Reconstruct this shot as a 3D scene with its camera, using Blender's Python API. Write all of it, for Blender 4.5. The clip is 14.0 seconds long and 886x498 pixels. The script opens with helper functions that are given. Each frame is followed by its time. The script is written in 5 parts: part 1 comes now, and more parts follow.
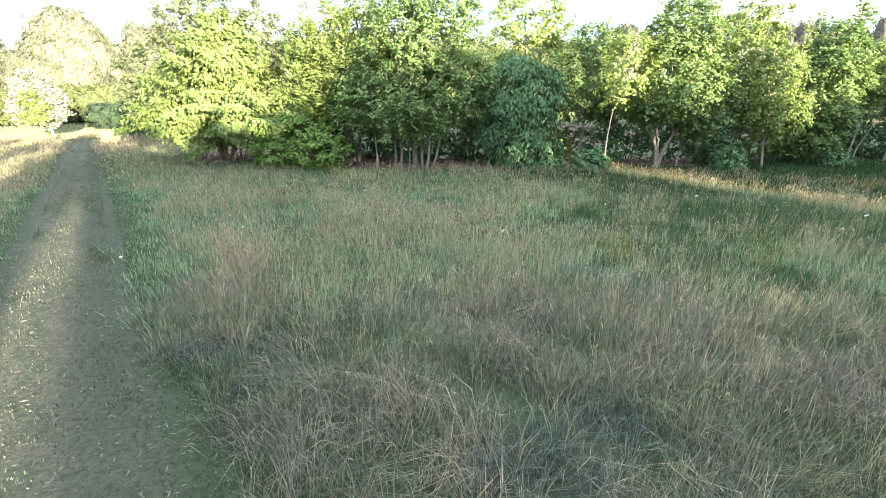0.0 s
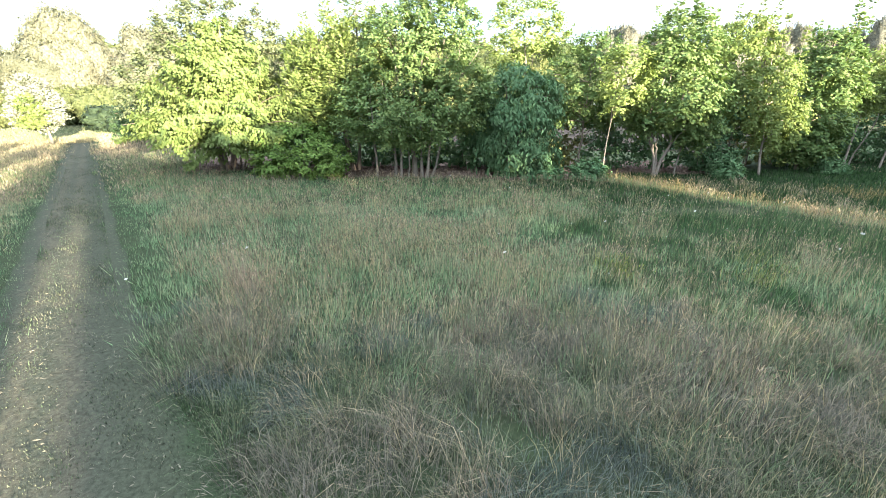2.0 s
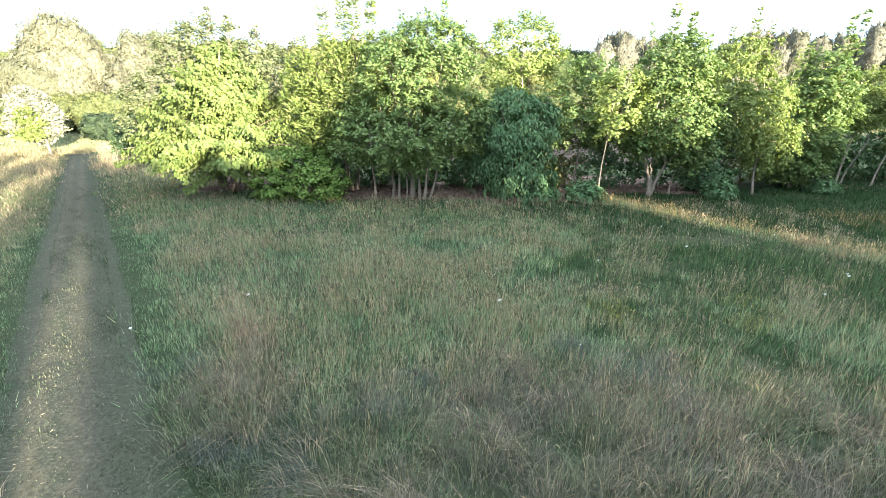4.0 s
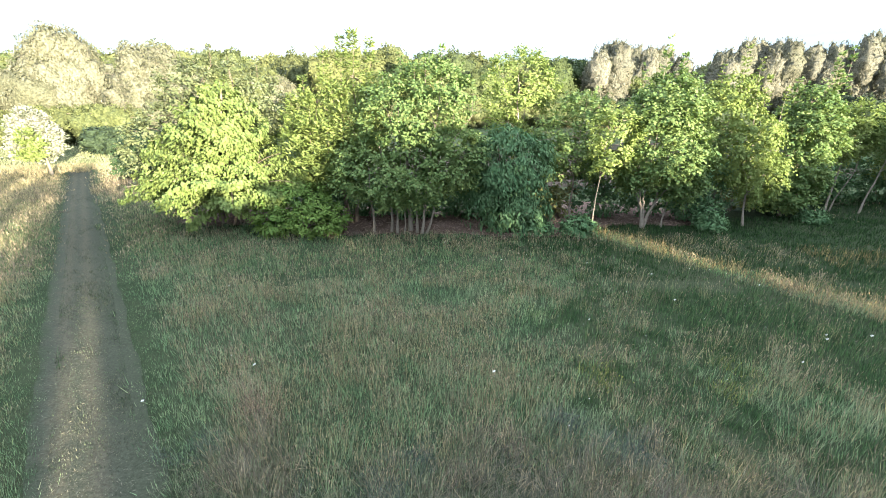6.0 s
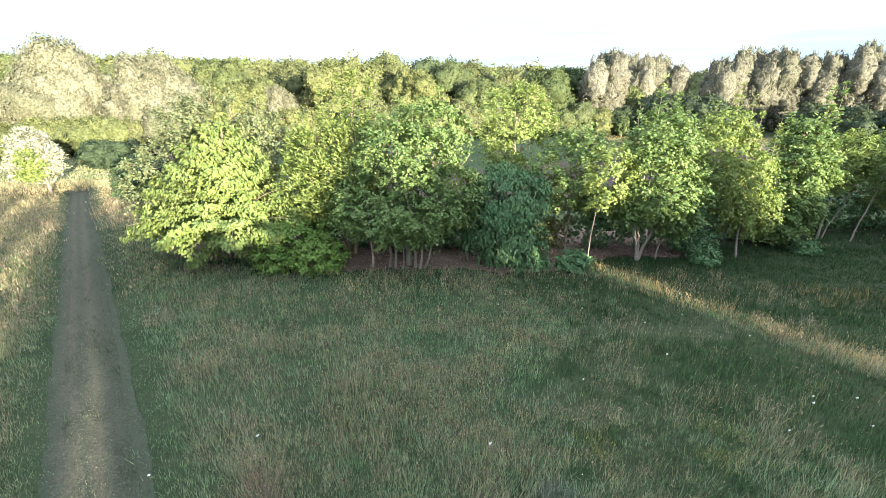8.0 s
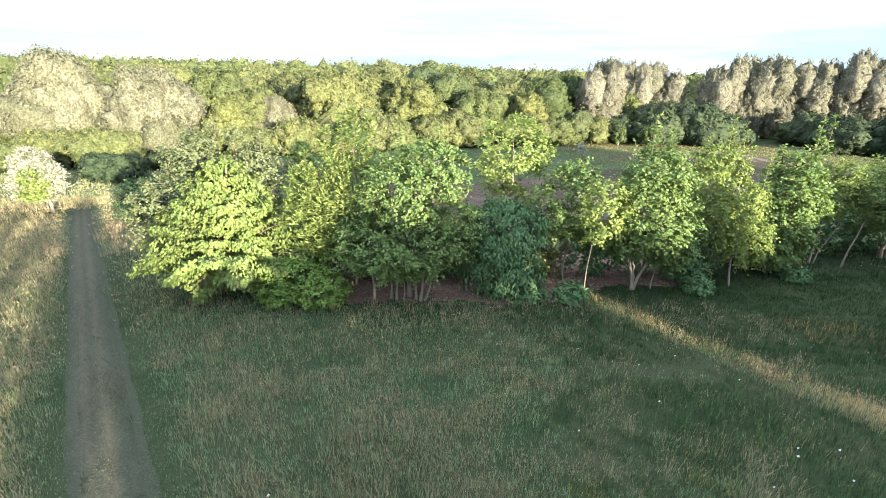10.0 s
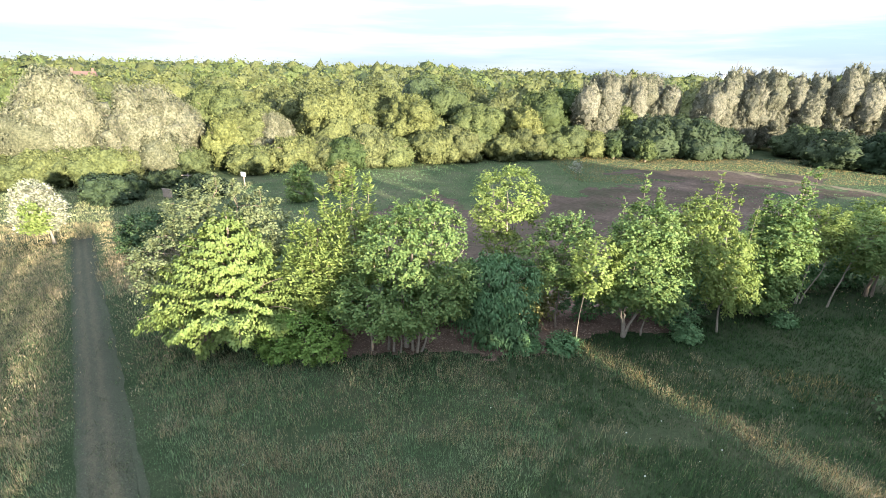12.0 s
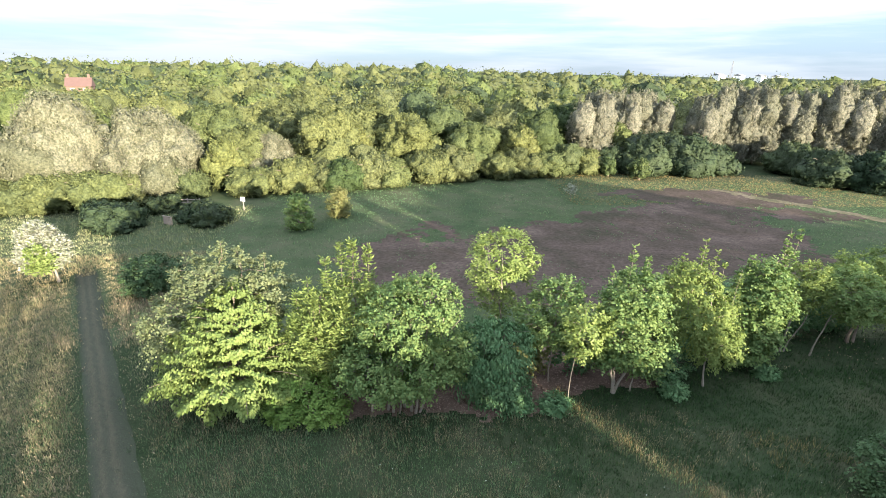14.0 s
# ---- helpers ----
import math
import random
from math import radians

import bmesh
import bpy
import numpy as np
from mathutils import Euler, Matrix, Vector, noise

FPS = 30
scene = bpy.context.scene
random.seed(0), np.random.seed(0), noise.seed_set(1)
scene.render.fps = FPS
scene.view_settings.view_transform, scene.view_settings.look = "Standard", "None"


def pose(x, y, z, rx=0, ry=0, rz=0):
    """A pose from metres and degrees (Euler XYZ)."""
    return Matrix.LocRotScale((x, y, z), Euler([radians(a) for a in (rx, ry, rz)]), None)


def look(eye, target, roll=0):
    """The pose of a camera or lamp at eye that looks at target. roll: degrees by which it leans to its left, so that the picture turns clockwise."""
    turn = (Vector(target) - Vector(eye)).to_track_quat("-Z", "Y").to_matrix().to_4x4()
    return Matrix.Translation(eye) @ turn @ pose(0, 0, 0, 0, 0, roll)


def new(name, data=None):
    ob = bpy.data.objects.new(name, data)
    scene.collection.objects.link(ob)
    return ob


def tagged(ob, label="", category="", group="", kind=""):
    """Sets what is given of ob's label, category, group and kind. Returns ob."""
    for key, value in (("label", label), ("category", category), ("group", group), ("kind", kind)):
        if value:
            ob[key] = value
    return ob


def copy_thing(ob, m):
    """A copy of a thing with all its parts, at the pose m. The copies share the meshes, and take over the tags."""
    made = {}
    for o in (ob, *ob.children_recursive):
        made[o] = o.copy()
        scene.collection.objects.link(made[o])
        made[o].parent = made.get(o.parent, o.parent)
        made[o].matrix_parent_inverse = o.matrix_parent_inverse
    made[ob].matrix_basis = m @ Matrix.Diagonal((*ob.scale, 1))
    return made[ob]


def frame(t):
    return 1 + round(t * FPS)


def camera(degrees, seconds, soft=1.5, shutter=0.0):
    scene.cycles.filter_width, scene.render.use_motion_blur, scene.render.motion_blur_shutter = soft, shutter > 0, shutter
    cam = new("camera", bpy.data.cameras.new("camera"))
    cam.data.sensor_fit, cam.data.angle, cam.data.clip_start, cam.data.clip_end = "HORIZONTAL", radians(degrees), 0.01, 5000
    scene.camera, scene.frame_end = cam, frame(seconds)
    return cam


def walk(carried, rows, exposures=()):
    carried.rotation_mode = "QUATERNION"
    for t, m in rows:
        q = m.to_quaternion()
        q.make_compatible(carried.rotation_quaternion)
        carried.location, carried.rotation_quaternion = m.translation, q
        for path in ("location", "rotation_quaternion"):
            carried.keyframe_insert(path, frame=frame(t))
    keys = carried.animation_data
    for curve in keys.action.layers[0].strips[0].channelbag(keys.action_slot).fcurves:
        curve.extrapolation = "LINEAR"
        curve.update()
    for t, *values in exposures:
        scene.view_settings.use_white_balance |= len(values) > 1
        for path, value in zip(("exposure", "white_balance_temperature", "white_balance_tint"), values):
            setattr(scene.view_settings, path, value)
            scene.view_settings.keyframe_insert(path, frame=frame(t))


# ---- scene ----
cam = camera(86.2, 14.0, soft=0.5)
METRES, EYE, TILT, LEAN, TURN = 9.5, 2.5, -20.0, -0.8, 0.0
ROWS = [
    (0.0, 0.0, 0.0, 0.0, 0.0, 0.0, 0.0),
    (0.5, 0.0004, -0.0033, 0.0082, -0.07, -0.03, -0.01),
    (1.0, -0.0015, -0.0059, 0.0176, -0.15, -0.07, 0.01),
    (1.5, -0.0051, -0.0072, 0.0254, -0.23, -0.08, 0.04),
    (2.0, -0.0074, -0.0073, 0.0337, -0.29, -0.12, 0.05),
    (2.5, -0.0074, -0.0106, 0.047, -0.31, -0.13, 0.05),
    (3.0, -0.0052, -0.0149, 0.0633, -0.38, -0.13, 0.06),
    (5.5, -0.0053, -0.0541, 0.1986, -0.74, -0.19, 0.11),
    (6.0, -0.0044, -0.0645, 0.2303, -0.81, -0.18, 0.12),
    (6.5, -0.0035, -0.0724, 0.2627, -0.87, -0.18, 0.12),
    (7.0, -0.0033, -0.0774, 0.2945, -0.95, -0.21, 0.12),
    (7.5, -0.0044, -0.0824, 0.3266, -1.02, -0.21, 0.14),
    (8.0, -0.0043, -0.0882, 0.3589, -1.06, -0.2, 0.15),
    (10.5, -0.0121, -0.1384, 0.5229, -1.4, -0.3, 0.26),
    (11.0, -0.0102, -0.1476, 0.5698, -1.48, -0.31, 0.29),
    (11.5, -0.0082, -0.1611, 0.6282, -1.54, -0.35, 0.3),
    (12.0, -0.0048, -0.1774, 0.693, -1.6, -0.41, 0.34),
    (12.5, -0.0023, -0.1952, 0.7618, -1.69, -0.47, 0.37),
    (13.0, -0.0017, -0.2131, 0.8286, -1.76, -0.52, 0.43),
    (13.5, -0.0041, -0.2327, 0.8945, -1.86, -0.55, 0.47),
    (14.0, -0.0056, -0.2546, 0.9634, -1.97, -0.62, 0.51),
]
walk(cam, [(t, pose(0, 0, EYE, TILT, LEAN, TURN) @ pose(METRES * x, METRES * y, METRES * z, 90 + pitch, roll, yaw)) for t, x, y, z, yaw, pitch, roll in ROWS],
     [(0.0, 3.45), (3.2, 3.35), (8.0, 2.98), (10.5, 2.85), (14.0, 2.58)])

# ---- world, sun ----
SUN_AZ, SUN_EL = 34.0, 8.5                      # travel of the light: degrees left of +y, and downwards
SD = np.array([-math.sin(radians(SUN_AZ)), math.cos(radians(SUN_AZ))])   # along the light, in plan
SN = np.array([SD[1], -SD[0]])                  # across it

world = bpy.data.worlds.new("world")
scene.world = world
world.use_nodes = True
wt = world.node_tree
wt.nodes.clear()
w_out = wt.nodes.new("ShaderNodeOutputWorld")
w_bg = wt.nodes.new("ShaderNodeBackground")
w_sky = wt.nodes.new("ShaderNodeTexSky")
w_sky.sky_type = "NISHITA"
w_sky.sun_disc = False
w_sky.sun_elevation = radians(SUN_EL)
w_sky.sun_rotation = radians(180 - SUN_AZ)
w_sky.air_density, w_sky.dust_density, w_sky.ozone_density = 1.0, 0.6, 1.5
w_co = wt.nodes.new("ShaderNodeTexCoord")
w_map = wt.nodes.new("ShaderNodeMapping")
w_map.inputs["Scale"].default_value = (1.3, 1.6, 16.0)
w_noise = wt.nodes.new("ShaderNodeTexNoise")
w_noise.inputs["Scale"].default_value = 1.7
w_noise.inputs["Detail"].default_value = 7
w_noise.inputs["Roughness"].default_value = 0.55
w_ramp = wt.nodes.new("ShaderNodeValToRGB")
w_ramp.color_ramp.elements[0].position, w_ramp.color_ramp.elements[1].position = 0.40, 0.58
w_ramp.color_ramp.elements[0].color = (0.68, 0.68, 0.68, 1)
w_ramp.color_ramp.elements[1].color = (0.95, 0.95, 0.95, 1)
w_mix = wt.nodes.new("ShaderNodeMixRGB")
w_sep = wt.nodes.new("ShaderNodeSeparateXYZ")
w_grad = wt.nodes.new("ShaderNodeValToRGB")        # high thin cloud, brighter overhead than at the horizon
w_grad.color_ramp.elements[0].position, w_grad.color_ramp.elements[1].position = 0.0, 0.8
w_grad.color_ramp.elements[0].color = (0.225, 0.232, 0.24, 1)
w_grad.color_ramp.elements[1].color = (1.0, 1.0, 1.0, 1)
w_gain = wt.nodes.new("ShaderNodeMixRGB")
w_gain.blend_type = "MULTIPLY"
w_gain.inputs[0].default_value = 1.0
w_gain.inputs[2].default_value = (6.6, 7.2, 8.1, 1)
wt.links.new(w_co.outputs["Generated"], w_sep.inputs[0])
wt.links.new(w_sep.outputs["Z"], w_grad.inputs[0])
wt.links.new(w_grad.outputs[0], w_gain.inputs[1])
w_tone = wt.nodes.new("ShaderNodeValToRGB")        # bluish gaps between whiter bands of cloud
w_tone.color_ramp.elements[0].position, w_tone.color_ramp.elements[1].position = 0.38, 0.58
w_tone.color_ramp.elements[0].color = (0.72, 0.84, 0.97, 1)
w_tone.color_ramp.elements[1].color = (1.0, 0.99, 0.97, 1)
w_tint = wt.nodes.new("ShaderNodeMixRGB")
w_tint.blend_type = "MULTIPLY"
w_tint.inputs[0].default_value = 1.0
wt.links.new(w_gain.outputs[0], w_tint.inputs[1])
wt.links.new(w_tone.outputs[0], w_tint.inputs[2])
wt.links.new(w_tint.outputs[0], w_mix.inputs[2])
wt.links.new(w_co.outputs["Generated"], w_map.inputs["Vector"])
wt.links.new(w_map.outputs[0], w_noise.inputs["Vector"])
wt.links.new(w_noise.outputs["Fac"], w_ramp.inputs[0])
wt.links.new(w_noise.outputs["Fac"], w_tone.inputs[0])
wt.links.new(w_ramp.outputs[0], w_mix.inputs[0])
w_dim = wt.nodes.new("ShaderNodeMixRGB")
w_dim.blend_type = "MULTIPLY"
w_dim.inputs[0].default_value = 1.0
w_dim.inputs[2].default_value = (0.26, 0.33, 0.44, 1)
wt.links.new(w_sky.outputs[0], w_dim.inputs[1])
wt.links.new(w_dim.outputs[0], w_mix.inputs[1])
wt.links.new(w_mix.outputs[0], w_bg.inputs[0])
w_bg.inputs[1].default_value = 0.095
wt.links.new(w_bg.outputs[0], w_out.inputs[0])

sun_data = bpy.data.lights.new("sun", "SUN")
sun_data.energy, sun_data.angle, sun_data.color = 5.0, radians(0.5), (1.0, 0.88, 0.68)
sun = new("sun", sun_data)
sun.matrix_world = look((0, 0, 30), (SD[0] * 10, SD[1] * 10, 30 - 10 * math.tan(radians(SUN_EL))))

# ---- helpers ----
R = np.random.default_rng(7)


def ground_z(x, y):
    """Height of the ground: it falls gently away from the start, and to the left, and rises again far off."""
    x, y = np.asarray(x, float), np.asarray(y, float)
    far = np.clip((np.hypot(x, y) - 120) / 500, 0, 1)
    return (0.25 - 0.041 * np.clip(y, -20, 40) + 0.04 * np.clip(x + 8, -32, 0) + 10 * far * far * (3 - 2 * far) * (1 - 0.62 * np.clip(1.5 * x / np.maximum(np.hypot(x, y), 1), 0, 1)))


def make_mesh(name, verts, faces, material, sizes=None, smooth=False):
    """A mesh from arrays; faces all of one size, or a flat list with sizes."""
    me = bpy.data.meshes.new(name)
    verts = np.ascontiguousarray(verts, np.float32).reshape(-1, 3)
    faces = np.asarray(faces, np.int32)
    if sizes is None:
        sizes = np.full(len(faces), faces.shape[1], np.int32)
    flat = faces.reshape(-1)
    me.vertices.add(len(verts))
    me.vertices.foreach_set("co", verts.reshape(-1))
    me.loops.add(len(flat))
    me.loops.foreach_set("vertex_index", flat)
    me.polygons.add(len(sizes))
    starts = np.concatenate([[0], np.cumsum(sizes)[:-1]]).astype(np.int32)
    me.polygons.foreach_set("loop_start", starts)
    if smooth:
        me.polygons.foreach_set("use_smooth", np.ones(len(sizes), bool))
    me.update(calc_edges=True)
    me.materials.append(material)
    return me


def part(name, data, parent=None, label=""):
    """One mesh object, under a thing where one is given. data: a mesh, or (bmesh, material)."""
    if isinstance(data, tuple):
        me = bpy.data.meshes.new(name)
        data[0].to_mesh(me)
        data[0].free()
        me.materials.append(data[1])
        data = me
    ob = new(name, data)
    if parent is not None:
        ob.parent = parent
    return tagged(ob, label) if label else ob


def thing(name, x, y, z, label, category, group="", kind=""):
    ob = new(name)
    ob.location = (x, y, z)
    ob.empty_display_size = 0.3
    return tagged(ob, label, category, group, kind)


def unit(v):
    return v / np.maximum(np.linalg.norm(v, axis=-1, keepdims=True), 1e-9)


def leaf_quads(c, axis, normal, length, width):
    """Folded four-cornered leaves."""
    axis = unit(axis)
    side = unit(np.cross(normal, axis))
    nrm = np.cross(axis, side)
    length, width = np.asarray(length).reshape(-1, 1), np.asarray(width).reshape(-1, 1)
    v = np.empty((len(c), 4, 3))
    v[:, 0] = c
    v[:, 1] = c + axis * length * 0.48 + side * width * 0.5 + nrm * width * 0.16
    v[:, 2] = c + axis * length - nrm * length * 0.10
    v[:, 3] = c + axis * length * 0.48 - side * width * 0.5 + nrm * width * 0.16
    return v.reshape(-1, 3), np.arange(len(c) * 4).reshape(-1, 4)


def clump_quads(c, axis, normal, length, width):
    """Uneven four-cornered tufts of leaves, lying across their normals."""
    n = len(c)
    normal = unit(normal)
    ax = unit(np.cross(np.cross(normal, axis), normal))
    sd = np.cross(normal, ax)
    ln, wd = np.asarray(length).reshape(-1, 1) * 0.5, np.asarray(width).reshape(-1, 1) * 0.5
    k = R.uniform(0.6, 1.2, (4, n, 1))
    v = np.stack([c - ax * ln * k[0] - sd * wd * k[1], c + ax * ln * k[1] - sd * wd * k[2], c + ax * ln * k[2] + sd * wd * k[3] - normal * wd * 0.4, c - ax * ln * k[3] + sd * wd * k[0]], 1)
    return v.reshape(-1, 3), np.arange(n * 4).reshape(-1, 4)


def tubes(paths, sides=6):
    """Tapered tubes along polylines: a list of (points, radii)."""
    vs, fs, n = [], [], 0
    ang = np.arange(sides) * 2 * np.pi / sides
    for pts, rad in paths:
        pts, rad = np.asarray(pts, float), np.asarray(rad, float)
        t = unit(np.gradient(pts, axis=0))
        ref = np.where(np.abs(t[:, 2:3]) > 0.9, [[1.0, 0, 0]], [[0, 0, 1.0]])
        u = unit(np.cross(t, ref))
        w = np.cross(t, u)
        ring = pts[:, None] + rad[:, None, None] * (u[:, None] * np.cos(ang)[None, :, None] + w[:, None] * np.sin(ang)[None, :, None])
        k = len(pts)
        vs.append(ring.reshape(-1, 3))
        i = np.arange(k - 1)[:, None] * sides + np.arange(sides)[None]
        j = np.arange(k - 1)[:, None] * sides + (np.arange(sides)[None] + 1) % sides
        fs.append((np.stack([i, j, j + sides, i + sides], -1) + n).reshape(-1, 4))
        n += k * sides
    return np.concatenate(vs), np.concatenate(fs)


def limb(a, b, r0, r1, bend=0.08, steps=7):
    """A crooked limb from a to b."""
    a, b = np.asarray(a, float), np.asarray(b, float)
    t = np.linspace(0, 1, steps)[:, None]
    ln = np.linalg.norm(b - a)
    off = np.cumsum(R.normal(0, 1, (steps, 3)), 0)
    off = (off - off[0] - t * (off[-1] - off[0])) * bend * ln / steps * 2.2
    sag = np.sin(t * np.pi) * np.array([[0, 0, 0.06 * ln]])
    return a + (b - a) * t + off + sag, r0 + (r1 - r0) * t[:, 0] ** 0.8


# ---- materials ----
def nodes_of(name):
    m = bpy.data.materials.new(name)
    m.use_nodes = True
    nt = m.node_tree
    return m, nt, nt.nodes["Principled BSDF"], nt.nodes["Material Output"]


def ramp(nt, source, stops):
    r = nt.nodes.new("ShaderNodeValToRGB")
    while len(r.color_ramp.elements) < len(stops):
        r.color_ramp.elements.new(0.5)
    for e, (p, c) in zip(r.color_ramp.elements, stops):
        e.position, e.color = p, (*c, 1)
    nt.links.new(source, r.inputs[0])
    return r.outputs[0]


def tex_noise(nt, scale, detail=3, rough=0.55, vector=None):
    n = nt.nodes.new("ShaderNodeTexNoise")
    n.inputs["Scale"].default_value, n.inputs["Detail"].default_value, n.inputs["Roughness"].default_value = scale, detail, rough
    if vector is None:
        vector = nt.nodes.new("ShaderNodeNewGeometry").outputs["Position"]
    nt.links.new(vector, n.inputs["Vector"])
    return n.outputs["Fac"]


def mixed(nt, fac, a, b, mode="MIX"):
    m = nt.nodes.new("ShaderNodeMixRGB")
    m.blend_type = mode
    for sock, v in ((m.inputs[0], fac), (m.inputs[1], a), (m.inputs[2], b)):
        if isinstance(v, (int, float)):
            sock.default_value = v
        elif isinstance(v, tuple):
            sock.default_value = (*v, 1)
        else:
            nt.links.new(v, sock)
    return m.outputs[0]


def foliage(name, dark, mid, light, trans=0.35, patch=0.35, patch_scale=0.9, rough=0.62, vary=False, gap_flecks=False):
    """Leaves: colour by leaf and by patch, with light passing through."""
    m, nt, bsdf, out = nodes_of(name)
    rnd = nt.nodes.new("ShaderNodeNewGeometry").outputs["Random Per Island"]
    c = ramp(nt, rnd, [(0.0, dark), (0.5, mid), (1.0, light)])
    big = ramp(nt, tex_noise(nt, patch_scale, 2), [(0.36, tuple(0.72 * v for v in mid)), (0.66, light)])
    c = mixed(nt, patch, c, big)
    if vary:
        own = nt.nodes.new("ShaderNodeObjectInfo").outputs["Random"]
        c = mixed(nt, 1.0, c, ramp(nt, own, [(0.0, (0.48, 0.64, 0.55)), (0.35, (0.85, 0.92, 0.85)), (0.7, (1.05, 1.02, 0.95)), (1.0, (1.12, 1.10, 0.95))]), "MULTIPLY")
    if gap_flecks:                                   # dark flecks stand in for shade between leaves too small to be built singly
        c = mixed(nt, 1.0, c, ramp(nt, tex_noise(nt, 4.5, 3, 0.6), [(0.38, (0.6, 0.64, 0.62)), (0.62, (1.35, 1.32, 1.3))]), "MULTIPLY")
    nt.links.new(c, bsdf.inputs["Base Color"])
    bsdf.inputs["Roughness"].default_value = rough
    bsdf.inputs["Specular IOR Level"].default_value = 0.15
    if gap_flecks:
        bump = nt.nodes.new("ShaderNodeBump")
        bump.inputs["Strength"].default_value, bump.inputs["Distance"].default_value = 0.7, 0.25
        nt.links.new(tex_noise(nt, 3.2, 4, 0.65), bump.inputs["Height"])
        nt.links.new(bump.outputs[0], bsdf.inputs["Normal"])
    tr = nt.nodes.new("ShaderNodeBsdfTranslucent")
    nt.links.new(mixed(nt, 1.0, c, (1.1, 1.15, 0.75), "MULTIPLY"), tr.inputs[0])
    mx = nt.nodes.new("ShaderNodeMixShader")
    mx.inputs[0].default_value = trans
    nt.links.new(bsdf.outputs[0], mx.inputs[1])
    nt.links.new(tr.outputs[0], mx.inputs[2])
    nt.links.new(mx.outputs[0], out.inputs[0])
    return m


def plain(name, a, b, scale=6.0, rough=0.8, bump=0.0, metallic=0.0, detail=5):
    m, nt, bsdf, out = nodes_of(name)
    n = tex_noise(nt, scale, detail, 0.65)
    n2 = tex_noise(nt, scale * 0.17, 3)
    c = mixed(nt, 0.35, ramp(nt, n, [(0.3, a), (0.7, b)]), ramp(nt, n2, [(0.35, a), (0.65, b)]))
    nt.links.new(c, bsdf.inputs["Base Color"])
    bsdf.inputs["Roughness"].default_value, bsdf.inputs["Metallic"].default_value = rough, metallic
    if bump:
        bp = nt.nodes.new("ShaderNodeBump")
        bp.inputs["Strength"].default_value, bp.inputs["Distance"].default_value = bump, 0.02
        nt.links.new(n, bp.inputs["Height"])
        nt.links.new(bp.outputs[0], bsdf.inputs["Normal"])
    return m


def tex_white(nt):
    """A second draw for each blade, apart from the first."""
    m = nt.nodes.new("ShaderNodeMath")
    m.operation = "MULTIPLY"
    m.inputs[1].default_value = 917.0
    nt.links.new(nt.nodes.new("ShaderNodeNewGeometry").outputs["Random Per Island"], m.inputs[0])
    f = nt.nodes.new("ShaderNodeMath")
    f.operation = "FRACT"
    nt.links.new(m.outputs[0], f.inputs[0])
    return f.outputs[0]


def grass_mat(name, shades, trans=0.3, scale=0.55):
    """Blades: patches of colour over the meadow, and a spread from blade to blade."""
    m, nt, bsdf, out = nodes_of(name)
    big = ramp(nt, tex_noise(nt, scale, 4, 0.6), [(0.30 + 0.42 * i / (len(shades) - 1), c) for i, c in enumerate(shades)])
    rnd = nt.nodes.new("ShaderNodeNewGeometry").outputs["Random Per Island"]
    own = ramp(nt, rnd, [(i / (len(shades) - 1), c) for i, c in enumerate(shades)])
    small = ramp(nt, tex_noise(nt, scale * 4, 3, 0.6), [(0.32 + 0.38 * i / (len(shades) - 1), c) for i, c in enumerate(shades)])
    c = mixed(nt, 0.4, mixed(nt, 0.5, big, small), own)
    val = ramp(nt, tex_white(nt), [(0.0, (0.42, 0.44, 0.44)), (0.5, (0.92, 0.92, 0.92)), (1.0, (2.0, 1.9, 1.7))])
    c = mixed(nt, 1.0, c, val, "MULTIPLY")
    nt.links.new(c, bsdf.inputs["Base Color"])
    bsdf.inputs["Roughness"].default_value = 0.6
    bsdf.inputs["Specular IOR Level"].default_value = 0.06
    tr = nt.nodes.new("ShaderNodeBsdfTranslucent")
    nt.links.new(c, tr.inputs[0])
    mx = nt.nodes.new("ShaderNodeMixShader")
    mx.inputs[0].default_value = trans
    nt.links.new(bsdf.outputs[0], mx.inputs[1])
    nt.links.new(tr.outputs[0], mx.inputs[2])
    nt.links.new(mx.outputs[0], out.inputs[0])
    return m


LEAF_LIGHT = foliage("leaf_light", (0.097, 0.149, 0.040), (0.140, 0.188, 0.053), (0.184, 0.221, 0.072), 0.32)
LEAF_MAPLE = foliage("leaf_maple", (0.083, 0.129, 0.036), (0.125, 0.174, 0.050), (0.172, 0.212, 0.070), 0.24)
LEAF_SHRUB = foliage("leaf_shrub", (0.067, 0.129, 0.030), (0.110, 0.188, 0.043), (0.162, 0.232, 0.059), 0.26)
LEAF_MID = foliage("leaf_mid", (0.074, 0.142, 0.052), (0.114, 0.178, 0.060), (0.166, 0.209, 0.075), 0.32)
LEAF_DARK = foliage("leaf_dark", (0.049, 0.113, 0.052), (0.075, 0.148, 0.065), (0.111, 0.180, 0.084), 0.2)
# Dark leaves darkened further to stand in for shade on two shrubs.
LEAF_SHADED = foliage("leaf_shaded", (0.026, 0.058, 0.024), (0.042, 0.078, 0.032), (0.066, 0.100, 0.044), 0.18)
LEAF_LIME = foliage("leaf_lime", (0.115, 0.17, 0.048), (0.165, 0.22, 0.062), (0.22, 0.265, 0.095), 0.34)
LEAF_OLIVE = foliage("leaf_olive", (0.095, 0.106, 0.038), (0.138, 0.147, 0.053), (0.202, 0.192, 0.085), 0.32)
LEAF_SAGE = foliage("leaf_sage", (0.066, 0.092, 0.040), (0.108, 0.132, 0.062), (0.168, 0.184, 0.096), 0.22)
